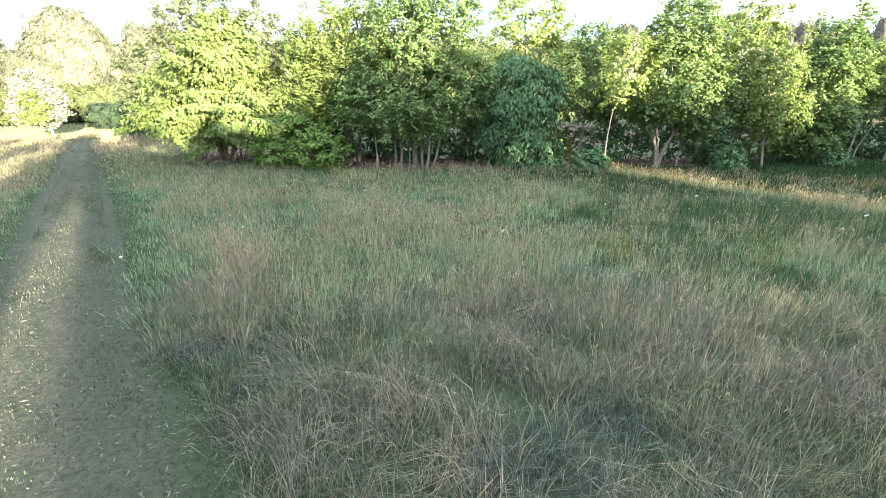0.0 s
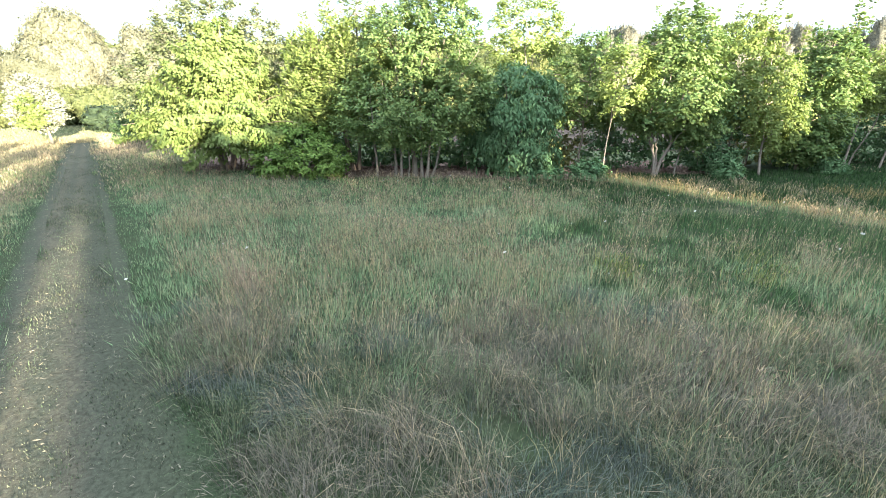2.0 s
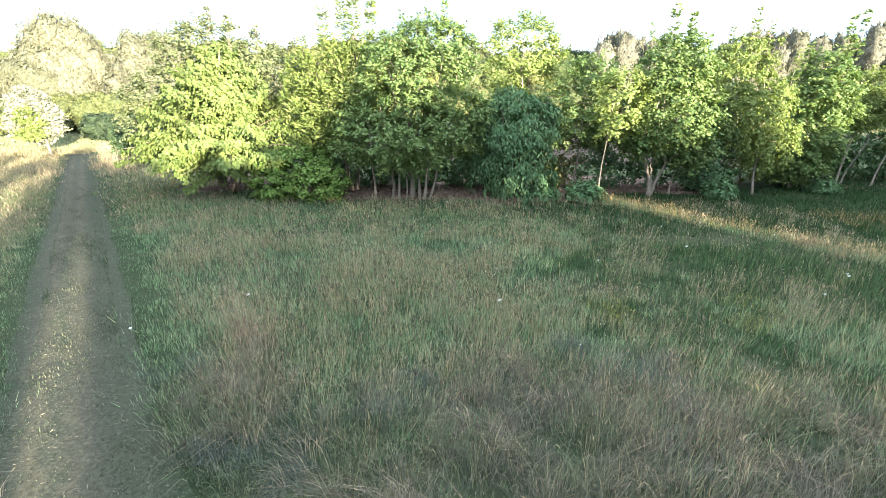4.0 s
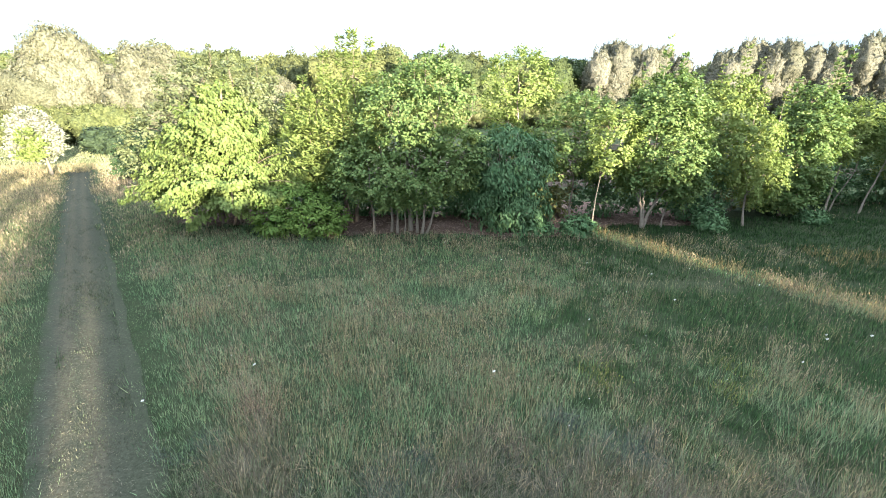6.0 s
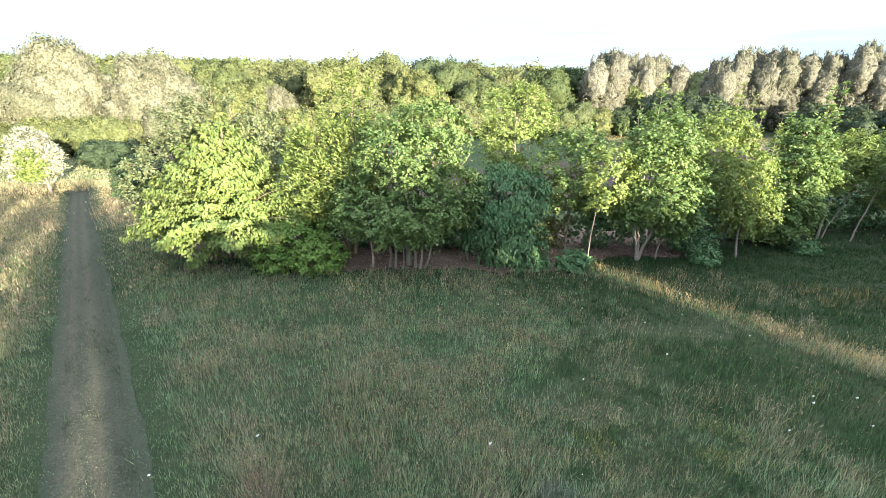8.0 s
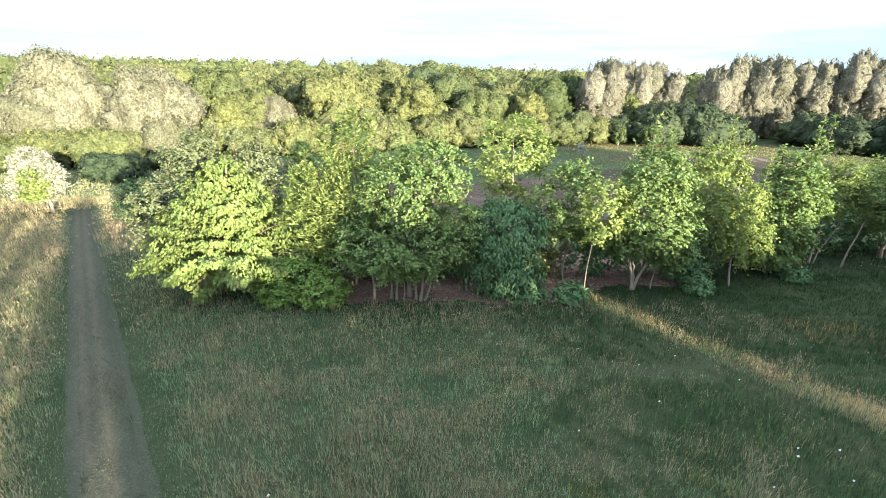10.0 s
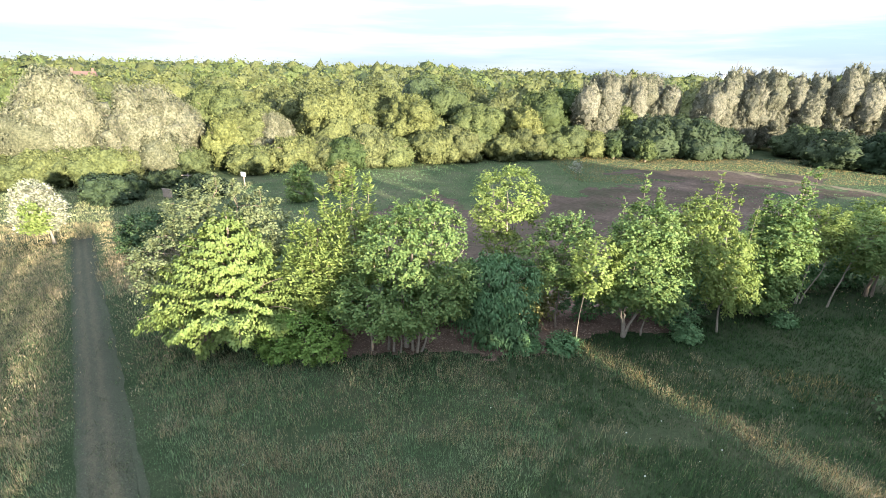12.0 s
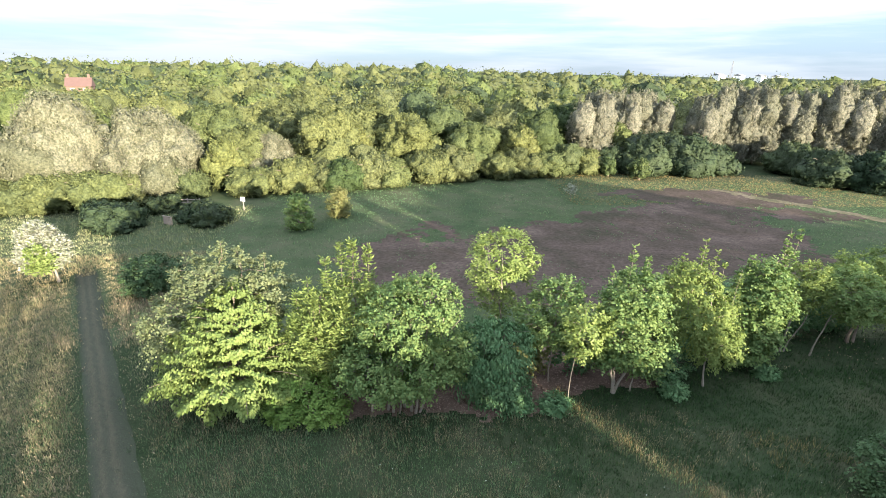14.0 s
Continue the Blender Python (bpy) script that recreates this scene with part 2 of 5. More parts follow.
LEAF_GREY = foliage("leaf_grey", (0.086, 0.092, 0.054), (0.129, 0.131, 0.084), (0.184, 0.180, 0.131), 0.38, 0.3, 0.3, 0.6, gap_flecks=True)
LEAF_SILVER = foliage("leaf_silver", (0.104, 0.108, 0.074), (0.127, 0.125, 0.095), (0.175, 0.169, 0.133), 0.38, 0.3, 0.3, 0.6, gap_flecks=True)
LEAF_WHITE = foliage("leaf_white", (0.121, 0.160, 0.055), (0.231, 0.242, 0.182), (0.319, 0.308, 0.275), 0.25, patch_scale=1.6)
WOOD_MID = foliage("wood_mid", (0.052, 0.064, 0.027), (0.089, 0.104, 0.045), (0.129, 0.142, 0.063), 0.30, 0.45, 0.12, vary=True, gap_flecks=True)
WOOD_OLIVE = foliage("wood_olive", (0.050, 0.059, 0.028), (0.085, 0.099, 0.046), (0.121, 0.135, 0.065), 0.30, 0.45, 0.12, vary=True, gap_flecks=True)
WOOD_LIGHT = foliage("wood_light", (0.066, 0.075, 0.029), (0.113, 0.128, 0.050), (0.161, 0.172, 0.071), 0.30, 0.45, 0.12, vary=True, gap_flecks=True)
# Dark green, darkened further to stand in for shade on the hawthorns.
WOOD_DARK = foliage("wood_dark", (0.016, 0.025, 0.014), (0.029, 0.043, 0.023), (0.046, 0.065, 0.034), 0.16, 0.45, 0.12, vary=True, gap_flecks=True)
BARK = plain("bark", (0.095, 0.074, 0.058), (0.20, 0.155, 0.12), 9, 0.9, 0.6)
BARK_PALE = plain("bark_pale", (0.11, 0.094, 0.075), (0.23, 0.195, 0.155), 12, 0.8, 0.4)


def meadow_mat(name, shades, fine, scale):
    m, nt, bsdf, out = nodes_of(name)
    big = ramp(nt, tex_noise(nt, scale, 5, 0.6), [(0.30 + 0.42 * i / (len(shades) - 1), c) for i, c in enumerate(shades)])
    det = tex_noise(nt, fine, 6, 0.75)
    c = mixed(nt, 1.0, big, ramp(nt, det, [(0.3, (0.55, 0.55, 0.55)), (0.7, (1.35, 1.35, 1.3))]), "MULTIPLY")
    nt.links.new(c, bsdf.inputs["Base Color"])
    bsdf.inputs["Roughness"].default_value = 0.95
    bsdf.inputs["Specular IOR Level"].default_value = 0.04
    bp = nt.nodes.new("ShaderNodeBump")
    bp.inputs["Strength"].default_value, bp.inputs["Distance"].default_value = 0.7, 0.06
    nt.links.new(det, bp.inputs["Height"])
    nt.links.new(bp.outputs[0], bsdf.inputs["Normal"])
    return m


GROUND = meadow_mat("meadow_ground", [(0.018, 0.029, 0.014), (0.025, 0.037, 0.019), (0.034, 0.043, 0.024), (0.046, 0.049, 0.030)], 14.0, 0.4)
MULCH = meadow_mat("mulch", [(0.088, 0.062, 0.052), (0.124, 0.086, 0.072), (0.164, 0.120, 0.100)], 22.0, 1.2)
BARE = meadow_mat("bare_soil", [(0.038, 0.036, 0.025), (0.054, 0.042, 0.034), (0.070, 0.052, 0.045), (0.096, 0.073, 0.062)], 4.0, 0.25)
TRACK = meadow_mat("dusty_track", [(0.07, 0.07, 0.04), (0.115, 0.098, 0.066), (0.155, 0.13, 0.095)], 4.0, 0.5)
G_NEAR = grass_mat("grass_near", [(0.049, 0.087, 0.047), (0.080, 0.103, 0.059), (0.112, 0.114, 0.080), (0.151, 0.133, 0.111)])
G_STRAW = grass_mat("grass_straw", [(0.102, 0.155, 0.071), (0.150, 0.182, 0.090), (0.22, 0.216, 0.128), (0.30, 0.268, 0.186)])
G_GREEN = grass_mat("grass_green", [(0.063, 0.135, 0.064), (0.086, 0.156, 0.076), (0.120, 0.173, 0.090), (0.165, 0.191, 0.114)])
# Green darkened to stand in for shade on the meadow's right side.
G_SHADED = grass_mat("grass_shaded", [(0.017, 0.046, 0.017), (0.023, 0.054, 0.020), (0.031, 0.060, 0.024), (0.044, 0.066, 0.029)])
G_PALE = grass_mat("grass_pale_straw", [(0.16, 0.158, 0.084), (0.225, 0.198, 0.114), (0.285, 0.235, 0.148), (0.34, 0.29, 0.195)])
G_DRY = grass_mat("grass_dry", [(0.15, 0.14, 0.085), (0.19, 0.165, 0.108), (0.215, 0.17, 0.132), (0.26, 0.225, 0.165)])
G_BLUE = grass_mat("grass_blue", [(0.041, 0.060, 0.047), (0.055, 0.075, 0.062), (0.073, 0.086, 0.077), (0.095, 0.102, 0.098)])
G_PINK = grass_mat("grass_pink", [(0.073, 0.075, 0.057), (0.098, 0.094, 0.074), (0.124, 0.114, 0.097), (0.158, 0.150, 0.123)])
G_SHORT = grass_mat("grass_short", [(0.040, 0.069, 0.040), (0.058, 0.078, 0.049), (0.085, 0.087, 0.065), (0.132, 0.121, 0.092)], scale=1.3)

G_SWARD = grass_mat("grass_sward", [(0.077, 0.152, 0.081), (0.114, 0.186, 0.099), (0.166, 0.213, 0.127), (0.265, 0.263, 0.188)])
# Longer green grass, its colour darkened for the same shade.
G_DEEP_SHADED = grass_mat("grass_deep_shaded", [(0.026, 0.066, 0.028), (0.037, 0.079, 0.033), (0.053, 0.089, 0.040), (0.081, 0.103, 0.055)])
# Gold puts the low sun's warmth into the blades of the sunny strip.
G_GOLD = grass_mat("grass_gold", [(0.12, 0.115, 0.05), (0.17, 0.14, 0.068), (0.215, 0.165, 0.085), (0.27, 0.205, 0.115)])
G_TAN = grass_mat("grass_tan", [(0.12, 0.14, 0.072), (0.18, 0.168, 0.098), (0.235, 0.2, 0.13), (0.30, 0.25, 0.17)])
G_STEM = grass_mat("grass_stem", [(0.13, 0.155, 0.075), (0.17, 0.18, 0.095), (0.215, 0.205, 0.12), (0.27, 0.24, 0.15)])
G_RUST = grass_mat("grass_rust", [(0.15, 0.105, 0.078), (0.19, 0.135, 0.105), (0.23, 0.17, 0.135), (0.27, 0.215, 0.17)])
G_YELLOW = grass_mat("grass_yellow", [(0.115, 0.145, 0.045), (0.15, 0.175, 0.05), (0.19, 0.20, 0.062), (0.24, 0.235, 0.08)])
G_FRINGE = grass_mat("grass_fringe", [(0.03, 0.062, 0.03), (0.042, 0.075, 0.036), (0.055, 0.082, 0.042), (0.08, 0.092, 0.052)])

# ---- ground ----
PD = np.array([-math.sin(radians(35.5)), math.cos(radians(35.5))])    # the mown path's way
PN = np.array([PD[1], -PD[0]])
PATH_L, PATH_R = -1.45, 0.12


def path_mat():
    """Mown turf: green towards both borders, greyer where it is trodden, with two straw-coloured wheel lines, one also
    painted for the streak of sun.
    """
    m, nt, bsdf, out = nodes_of("mown_path")
    dot = nt.nodes.new("ShaderNodeVectorMath")
    dot.operation = "DOT_PRODUCT"
    dot.inputs[1].default_value = (PN[0], PN[1], 0)
    nt.links.new(nt.nodes.new("ShaderNodeNewGeometry").outputs["Position"], dot.inputs[0])
    ragged = nt.nodes.new("ShaderNodeMath")
    ragged.operation = "MULTIPLY_ADD"
    ragged.inputs[1].default_value = 0.7
    nt.links.new(tex_noise(nt, 2.6, 5, 0.7), ragged.inputs[0])
    nt.links.new(dot.outputs["Value"], ragged.inputs[2])
    across = nt.nodes.new("ShaderNodeMapRange")
    across.inputs["From Min"].default_value, across.inputs["From Max"].default_value = -1.30, 0.60
    nt.links.new(ragged.outputs[0], across.inputs["Value"])
    green, trodden, straw = (0.030, 0.043, 0.024), (0.046, 0.050, 0.037), (0.068, 0.064, 0.047)
    c = ramp(nt, across.outputs[0], [(0.06, green), (0.22, trodden), (0.33, straw), (0.42, trodden), (0.52, straw), (0.62, trodden), (0.86, (0.040, 0.047, 0.032)), (0.97, green)])
    fine = tex_noise(nt, 26.0, 6, 0.75)
    c = mixed(nt, 1.0, c, ramp(nt, fine, [(0.3, (0.5, 0.5, 0.5)), (0.7, (1.4, 1.4, 1.35))]), "MULTIPLY")
    nt.links.new(c, bsdf.inputs["Base Color"])
    bsdf.inputs["Roughness"].default_value, bsdf.inputs["Specular IOR Level"].default_value = 0.95, 0.04
    bp = nt.nodes.new("ShaderNodeBump")
    bp.inputs["Strength"].default_value, bp.inputs["Distance"].default_value = 0.7, 0.05
    nt.links.new(fine, bp.inputs["Height"])
    nt.links.new(bp.outputs[0], bsdf.inputs["Normal"])
    return m


PATH_MAT = path_mat()


def sheet(name, xs, ys, material, lift=0.0, label="", category="", inside=None, kind="structure", whole=False):
    gx, gy = np.meshgrid(xs, ys)
    z = ground_z(gx, gy) + lift
    v = np.stack([gx, gy, z], -1).reshape(-1, 3)
    w = len(xs)
    i = (np.arange(len(ys) - 1)[:, None] * w + np.arange(w - 1)[None]).reshape(-1)
    f = np.stack([i, i + 1, i + w + 1, i + w], -1)
    if inside is not None:
        cen = v[f].mean(1)
        on = inside(cen[:, 0], cen[:, 1])
        if whole:                               # keep the one largest patch
            grid = on.reshape(len(ys) - 1, w - 1)
            tag = np.where(grid, np.arange(grid.size).reshape(grid.shape) + 1, 0)
            for _ in range(400):
                big = tag.copy()
                big[1:] = np.maximum(big[1:], tag[:-1])
                big[:-1] = np.maximum(big[:-1], tag[1:])
                big[:, 1:] = np.maximum(big[:, 1:], tag[:, :-1])
                big[:, :-1] = np.maximum(big[:, :-1], tag[:, 1:])
                big = np.where(grid, big, 0)
                if (big == tag).all():
                    break
                tag = big
            kinds, counts = np.unique(tag[tag > 0], return_counts=True)
            on = (tag == kinds[counts.argmax()]).reshape(-1)
        f = f[on]
    ob = part(name, make_mesh(name, v, f, material, smooth=True))
    return tagged(ob, label, category, kind=kind)


near = np.arange(-60, 60.1, 1.0)
outer = np.geomspace(70, 4000, 16)
axis_pts = np.concatenate([-outer[::-1], near, outer])
sheet("ground", axis_pts, axis_pts + 20, GROUND, 0, "rough meadow ground of dry and green grass", "ground")


def wobble(x, y, f, seed=0.0):
    return np.sin(x * f + 1.3 + seed) * np.cos(y * f * 1.3 + seed * 2) * 0.6 + np.sin((x + y) * f * 2.3 + seed) * 0.4


def cells(x, y, f, seed=0):
    """Smooth lattice noise, about 0 to 1, with spots of size 1 / f."""
    x, y = np.asarray(x, float) * f + 517.3 + seed * 17.7, np.asarray(y, float) * f + 411.9 - seed * 9.1
    i, j = np.floor(x), np.floor(y)
    u, w = x - i, y - j
    u, w = u * u * (3 - 2 * u), w * w * (3 - 2 * w)
    h = lambda a, b: np.mod(np.sin(a * 12.9898 + b * 78.233 ) * 43758.5453, 1.0)
    return (h(i, j) * (1 - u) + h(i + 1, j) * u) * (1 - w) + (h(i, j + 1) * (1 - u) + h(i + 1, j + 1) * u) * w


def strip(name, along, half_l, half_r, material, origin, way, lift, label, category):
    """A ribbon draped over the ground along a straight way."""
    way = np.array(way)
    nrm = np.array([way[1], -way[0]])
    cols = 9
    v = []
    for k, a in enumerate(along):
        for j in range(cols):
            q = half_l + (half_r - half_l) * j / (cols - 1)
            if j in (0, cols - 1):
                q += 0.03 * math.sin(a * 2.1 + j) + 0.02 * math.sin(a * 5.3 + 2 * j)
            if j >= cols // 2:
                q += (0.62 * max(0.0, 5 - a) / 5 - 0.008 * min(max(a - 5, 0), 20)) * (j - cols // 2) / (cols // 2)
            p = np.array(origin) + way * a + nrm * q
            v.append((p[0], p[1], float(ground_z(p[0], p[1])) + lift))
    f = [(k * cols + j, k * cols + j + 1, (k + 1) * cols + j + 1, (k + 1) * cols + j) for k in range(len(along) - 1) for j in range(cols - 1)]
    return tagged(part(name, make_mesh(name, np.array(v), np.array(f), material, smooth=True)), label, category, kind="structure")


strip("path", np.arange(-12, 40.1, 0.4), PATH_L + 0.05, PATH_R - 0.08, PATH_MAT, (0, 0), PD, 0.012, "narrow mown grass path, worn and dry", "path")


def in_mulch(x, y):
    front = 15.5 + 0.10 * np.maximum(x - 3, 0) ** 1.0 + 0.35 * wobble(x, y, 0.9) + 0.5 * (cells(x, y, 1.5, 15) - 0.5) + 0.5 * (cells(x, y, 5.0, 16) - 0.5)
    front = front + np.maximum(-4 - x, 0) * 0.25 + 0.9 * np.clip(x - 4, 0, 1.2)
    return (y > front) & (y < front + 4.2 + 0.6 * wobble(x, y, 0.7, 1)) & (x > -9.6) & (x < 10.2 + 0.6 * wobble(x, y, 1.1, 3))


FIELD = meadow_mat("field_turf", [(0.034, 0.050, 0.026), (0.044, 0.060, 0.030), (0.057, 0.067, 0.038), (0.076, 0.076, 0.048)], 9.0, 0.3)


def in_field(x, y):
    return (y > 21.5 + 1.2 * wobble(x, y, 0.4)) & (y < 66) & (x > -60) & (x < 60)


sheet("field_turf", np.arange(-60, 60.5, 0.8), np.arange(19, 68, 0.8), FIELD, 0.006, "short rough turf of the far field", "grass", in_field)
sheet("mulch_bed", np.arange(-10, 14, 0.1), np.arange(13.5, 23, 0.1), MULCH, 0.014, "reddish-brown leaf litter under the row of trees", "ground", in_mulch)


def in_bare(x, y):
    strip_of_soil = ((x - 33 + 0.8 * (y - 54)) / 13) ** 2 + ((y - 54) / 4.5) ** 2 + 0.8 * cells(x, y, 0.5, 12) + 0.4 * cells(x, y, 1.5, 14) < 1.35
    return strip_of_soil | (((x - 17 - 0.9 * (y - 39)) / 20) ** 2 + ((y - 38) / 14) ** 2 + 1.1 * cells(x, y, 0.24, 2) + 0.55 * cells(x, y, 0.8, 4) + 0.5 * cells(x, y, 1.9, 6) + 0.5 * cells(x, y, 4.0, 7) < 2.25) & (y + 5 * (cells(x, y, 0.3, 8) - 0.5) + 3 * (cells(x, y, 1.1, 10) - 0.5) + 1.6 * (cells(x, y, 4.0, 11) - 0.5) < 42 + 0.55 * np.maximum(x - 8, 0))


sheet("bare_soil", np.arange(-14, 56, 0.22), np.arange(25, 60, 0.22), BARE, 0.02, "bare purplish-brown soil beyond the trees", "ground", in_bare, whole=True)


def in_track(x, y):
    c = 35.6 + (58 - y) * 0.80 + 0.5 * wobble(x, y, 0.3)
    return (np.abs(x - c) < 0.1 + 1.3 * cells(x, y, 0.7, 3) + 0.4 * cells(x, y, 2.0, 5)) & (y > 30) & (y < 58)


sheet("dusty_track", np.arange(30, 64, 0.25), np.arange(30, 60, 0.25), TRACK, 0.03, "pale dusty footpath at the field's edge", "path", in_track)

# ---- trees ----
UP = np.array([0, 0, 1.0])


def spaced(n, envs, low=0.0):
    """n points spread evenly over the joined skin of some egg shapes (x, y, z, rx, ry, rz), with the eggs they lie on."""
    e = np.array(envs, float)
    area = (e[:, 3] + e[:, 4]) * e[:, 5]
    m = n * 9
    k = R.choice(len(e), m, p=area / area.sum())
    d = unit(R.normal(0, 1, (m, 3)))
    p = e[k, :3] + d * e[k, 3:] * R.uniform(0.86, 1.06, (m, 1))
    inner = np.stack([(((p - q[:3]) / q[3:]) ** 2).sum(1) for q in e], 1)
    inner[np.arange(m), k] = 9
    ok = (inner.min(1) > 0.72) & (p[:, 2] > low)
    p, k, d = p[ok], k[ok], d[ok]
    chosen = [int(R.integers(len(p)))]
    gap = np.full(len(p), 1e9)
    for _ in range(min(n, len(p)) - 1):
        gap = np.minimum(gap, ((p - p[chosen[-1]]) ** 2).sum(1))
        chosen.append(int(np.argmax(gap * R.uniform(0.5, 1.0, len(p)))))
    return p[chosen], unit(p[chosen] - (e[k[chosen], :3] - UP * e[k[chosen], 5:6] * 0.25))


def sprays_of(p, d, size, twigs, per, leaf, style="round", open_=0.8):
    """Leafy boughs at p that grow along d: short twigs fanning out of each, with leaves set along them."""
    nb = len(p)
    rise = {"upright": 1.1, "weeping": -0.1, "drooping": 0.1}.get(style, 0.45)
    axis = unit(d + UP * rise + R.normal(0, 0.2, (nb, 3)))
    s = size * R.uniform(0.7, 1.25, nb)
    i = np.repeat(np.arange(nb), twigs)
    n = len(i)
    way = unit(axis[i] + R.normal(0, 1, (n, 3)) * open_ * np.array([1, 1, 0.8]))
    ln = s[i] * R.uniform(0.7, 1.35, n)
    start = p[i] - axis[i] * (s[i] * 0.65)[:, None] + R.normal(0, 0.16, (n, 3)) * s[i][:, None]
    t = np.tile(np.linspace(0.2, 1.0, per), (n, 1)) + R.normal(0, 0.05, (n, per))
    c = start[:, None] + way[:, None] * (t * ln[:, None])[..., None]
    sag = {"weeping": 0.75, "drooping": 0.5, "upright": 0.08}.get(style, 0.22)
    c[..., 2] -= t * t * ln[:, None] * sag
    c += R.normal(0, leaf[0] * 0.28, c.shape)
    side = unit(np.cross(way, UP + R.normal(0, 0.3, (n, 3))))
    sgn = np.where(np.arange(per) % 2 == 0, 1.0, -1.0)[None] * R.uniform(0.4, 1.1, (n, per))
    la = way[:, None] * 0.6 + side[:, None] * sgn[..., None] + R.normal(0, 0.25, (n, per, 3))
    la[..., 2] += {"weeping": -1.1, "drooping": -0.8, "upright": 0.15}.get(style, -0.3)
    nm = unit(d[i][:, None] * 0.75 + UP * 0.6 + R.normal(0, 0.42, (n, per, 3)))
    k = n * per
    f = R.uniform(0.7, 1.3, k)
    return leaf_quads(c.reshape(-1, 3), la.reshape(-1, 3), nm.reshape(-1, 3), leaf[0] * f, leaf[1] * f)[0]


def plume(x, y, z0, z1, r, leaves, leaf, lean=(0.0, 0.0)):
    """A leading shoot: leaf sprays set round an upright stem, arching out and shorter towards the tip."""
    t = np.sort(R.random(leaves)) ** 0.9
    a = np.arange(leaves) * 2.4 + R.normal(0, 0.3, leaves)
    reach = r * (1.15 - 0.8 * t) * R.uniform(0.75, 1.2, leaves)
    out = np.stack([np.cos(a), np.sin(a), R.uniform(0.5, 1.0, leaves) + 0.7 * t], -1)
    base = np.stack([x + lean[0] * t, y + lean[1] * t, z0 + (z1 - z0) * t], -1)
    per = 7
    s = np.tile(np.linspace(0.2, 1.0, per), (leaves, 1))
    c = base[:, None] + unit(out)[:, None] * (s * reach[:, None])[..., None]
    c[..., 2] -= s * s * reach[:, None] * 0.35
    side = unit(np.cross(out, UP))
    sgn = np.where(np.arange(per) % 2 == 0, 1.0, -1.0)[None, :, None]
    ax = side[:, None] * sgn + unit(out)[:, None] * 0.7 + R.normal(0, 0.2, c.shape)
    ax[:, -1] = out
    ax[..., 2] -= 0.35
    nm = unit(out[:, None] * np.array([0.5, 0.5, 0.0]) + UP + R.normal(0, 0.35, c.shape))
    k = leaves * per
    f = R.uniform(0.75, 1.25, k)
    return leaf_quads(c.reshape(-1, 3), ax.reshape(-1, 3), nm.reshape(-1, 3), leaf[0] * f, leaf[1] * f)[0]


def make_tree(name, x, y, label, category, stems, envs, boughs, size, twigs, per, leaf, material, bark=BARK, style="round",
              open_=0.8, inner=0.3, low=0.05, plumes=(), branches=26, group=""):
    """stems: (base dx, dy, top dx, dy, dz, radius). envs and plumes in the tree's own space."""
    z = float(ground_z(x, y)) - 0.03
    top = thing(name, x, y, z, label, category, group)
    p, d = spaced(boughs, envs, low)
    v = [sprays_of(p, d, size, twigs, per, leaf, style, open_)]
    if inner:                                   # looser foliage further in
        e = np.array(envs, float)
        k = R.integers(0, len(e), int(boughs * inner))
        dd = unit(R.normal(0, 1, (len(k), 3)))
        q = e[k, :3] + dd * e[k, 3:] * R.uniform(0.3, 0.66, (len(k), 1))
        v.append(sprays_of(q, dd, size, max(4, twigs // 2), per, (leaf[0] * 1.25, leaf[1] * 1.25), style, 1.0))
    lines = []
    for bx, by, tx, ty, tz, r in stems:
        pts, rad = limb((bx, by, 0), (tx, ty, tz), r, r * 0.28, 0.10 if r > 0.052 else 0.045, 9)
        rad[0] *= 1.25
        lines.append((pts, rad))
        tv, tf = tubes([(pts, rad)], 8)
        part("trunk" if len(stems) == 1 else "stem", make_mesh("stem", tv, tf, bark, smooth=True), top)
    bl = []
    for sx, sy, z0, z1, r, leaves in plumes:
        k = min(lines, key=lambda q: np.hypot(q[0][-1, 0] - sx, q[0][-1, 1] - sy))[0][-1]
        bl.append(limb(k, (sx, sy, z0), 0.018, 0.012, 0.05))
        bl.append(limb((sx, sy, z0), (sx, sy, z1 - 0.05), 0.012, 0.004, 0.03))
        v.append(plume(sx, sy, z0 - 0.25 * (z1 - z0), z1, r, leaves, (leaf[0] * 1.05, leaf[1])))
    v = np.concatenate(v)
    deep = v[:, 2] < 0.06
    v[deep, 2] = 0.06 + 0.3 * R.random(deep.sum())
    for k in R.choice(len(p), min(branches, len(p)), replace=False):
        best = min(((np.linalg.norm(q[j] + np.array([0, 0, 0.35]) - p[k]), i, j) for i, (q, _) in enumerate(lines) for j in range(2, len(q))), key=lambda q: q[0])
        q, rad = lines[best[1]]
        bl.append(limb(q[best[2]], p[k], min(rad[best[2]] * 0.6, 0.035), 0.006, 0.10, 6))
    for one in bl:
        bv, bf = tubes([one], 5)
        part("branch", make_mesh("branch", bv, bf, bark, smooth=True), top)
    part("crown", make_mesh("crown", v, np.arange(len(v)).reshape(-1, 4), material), top)
    return top


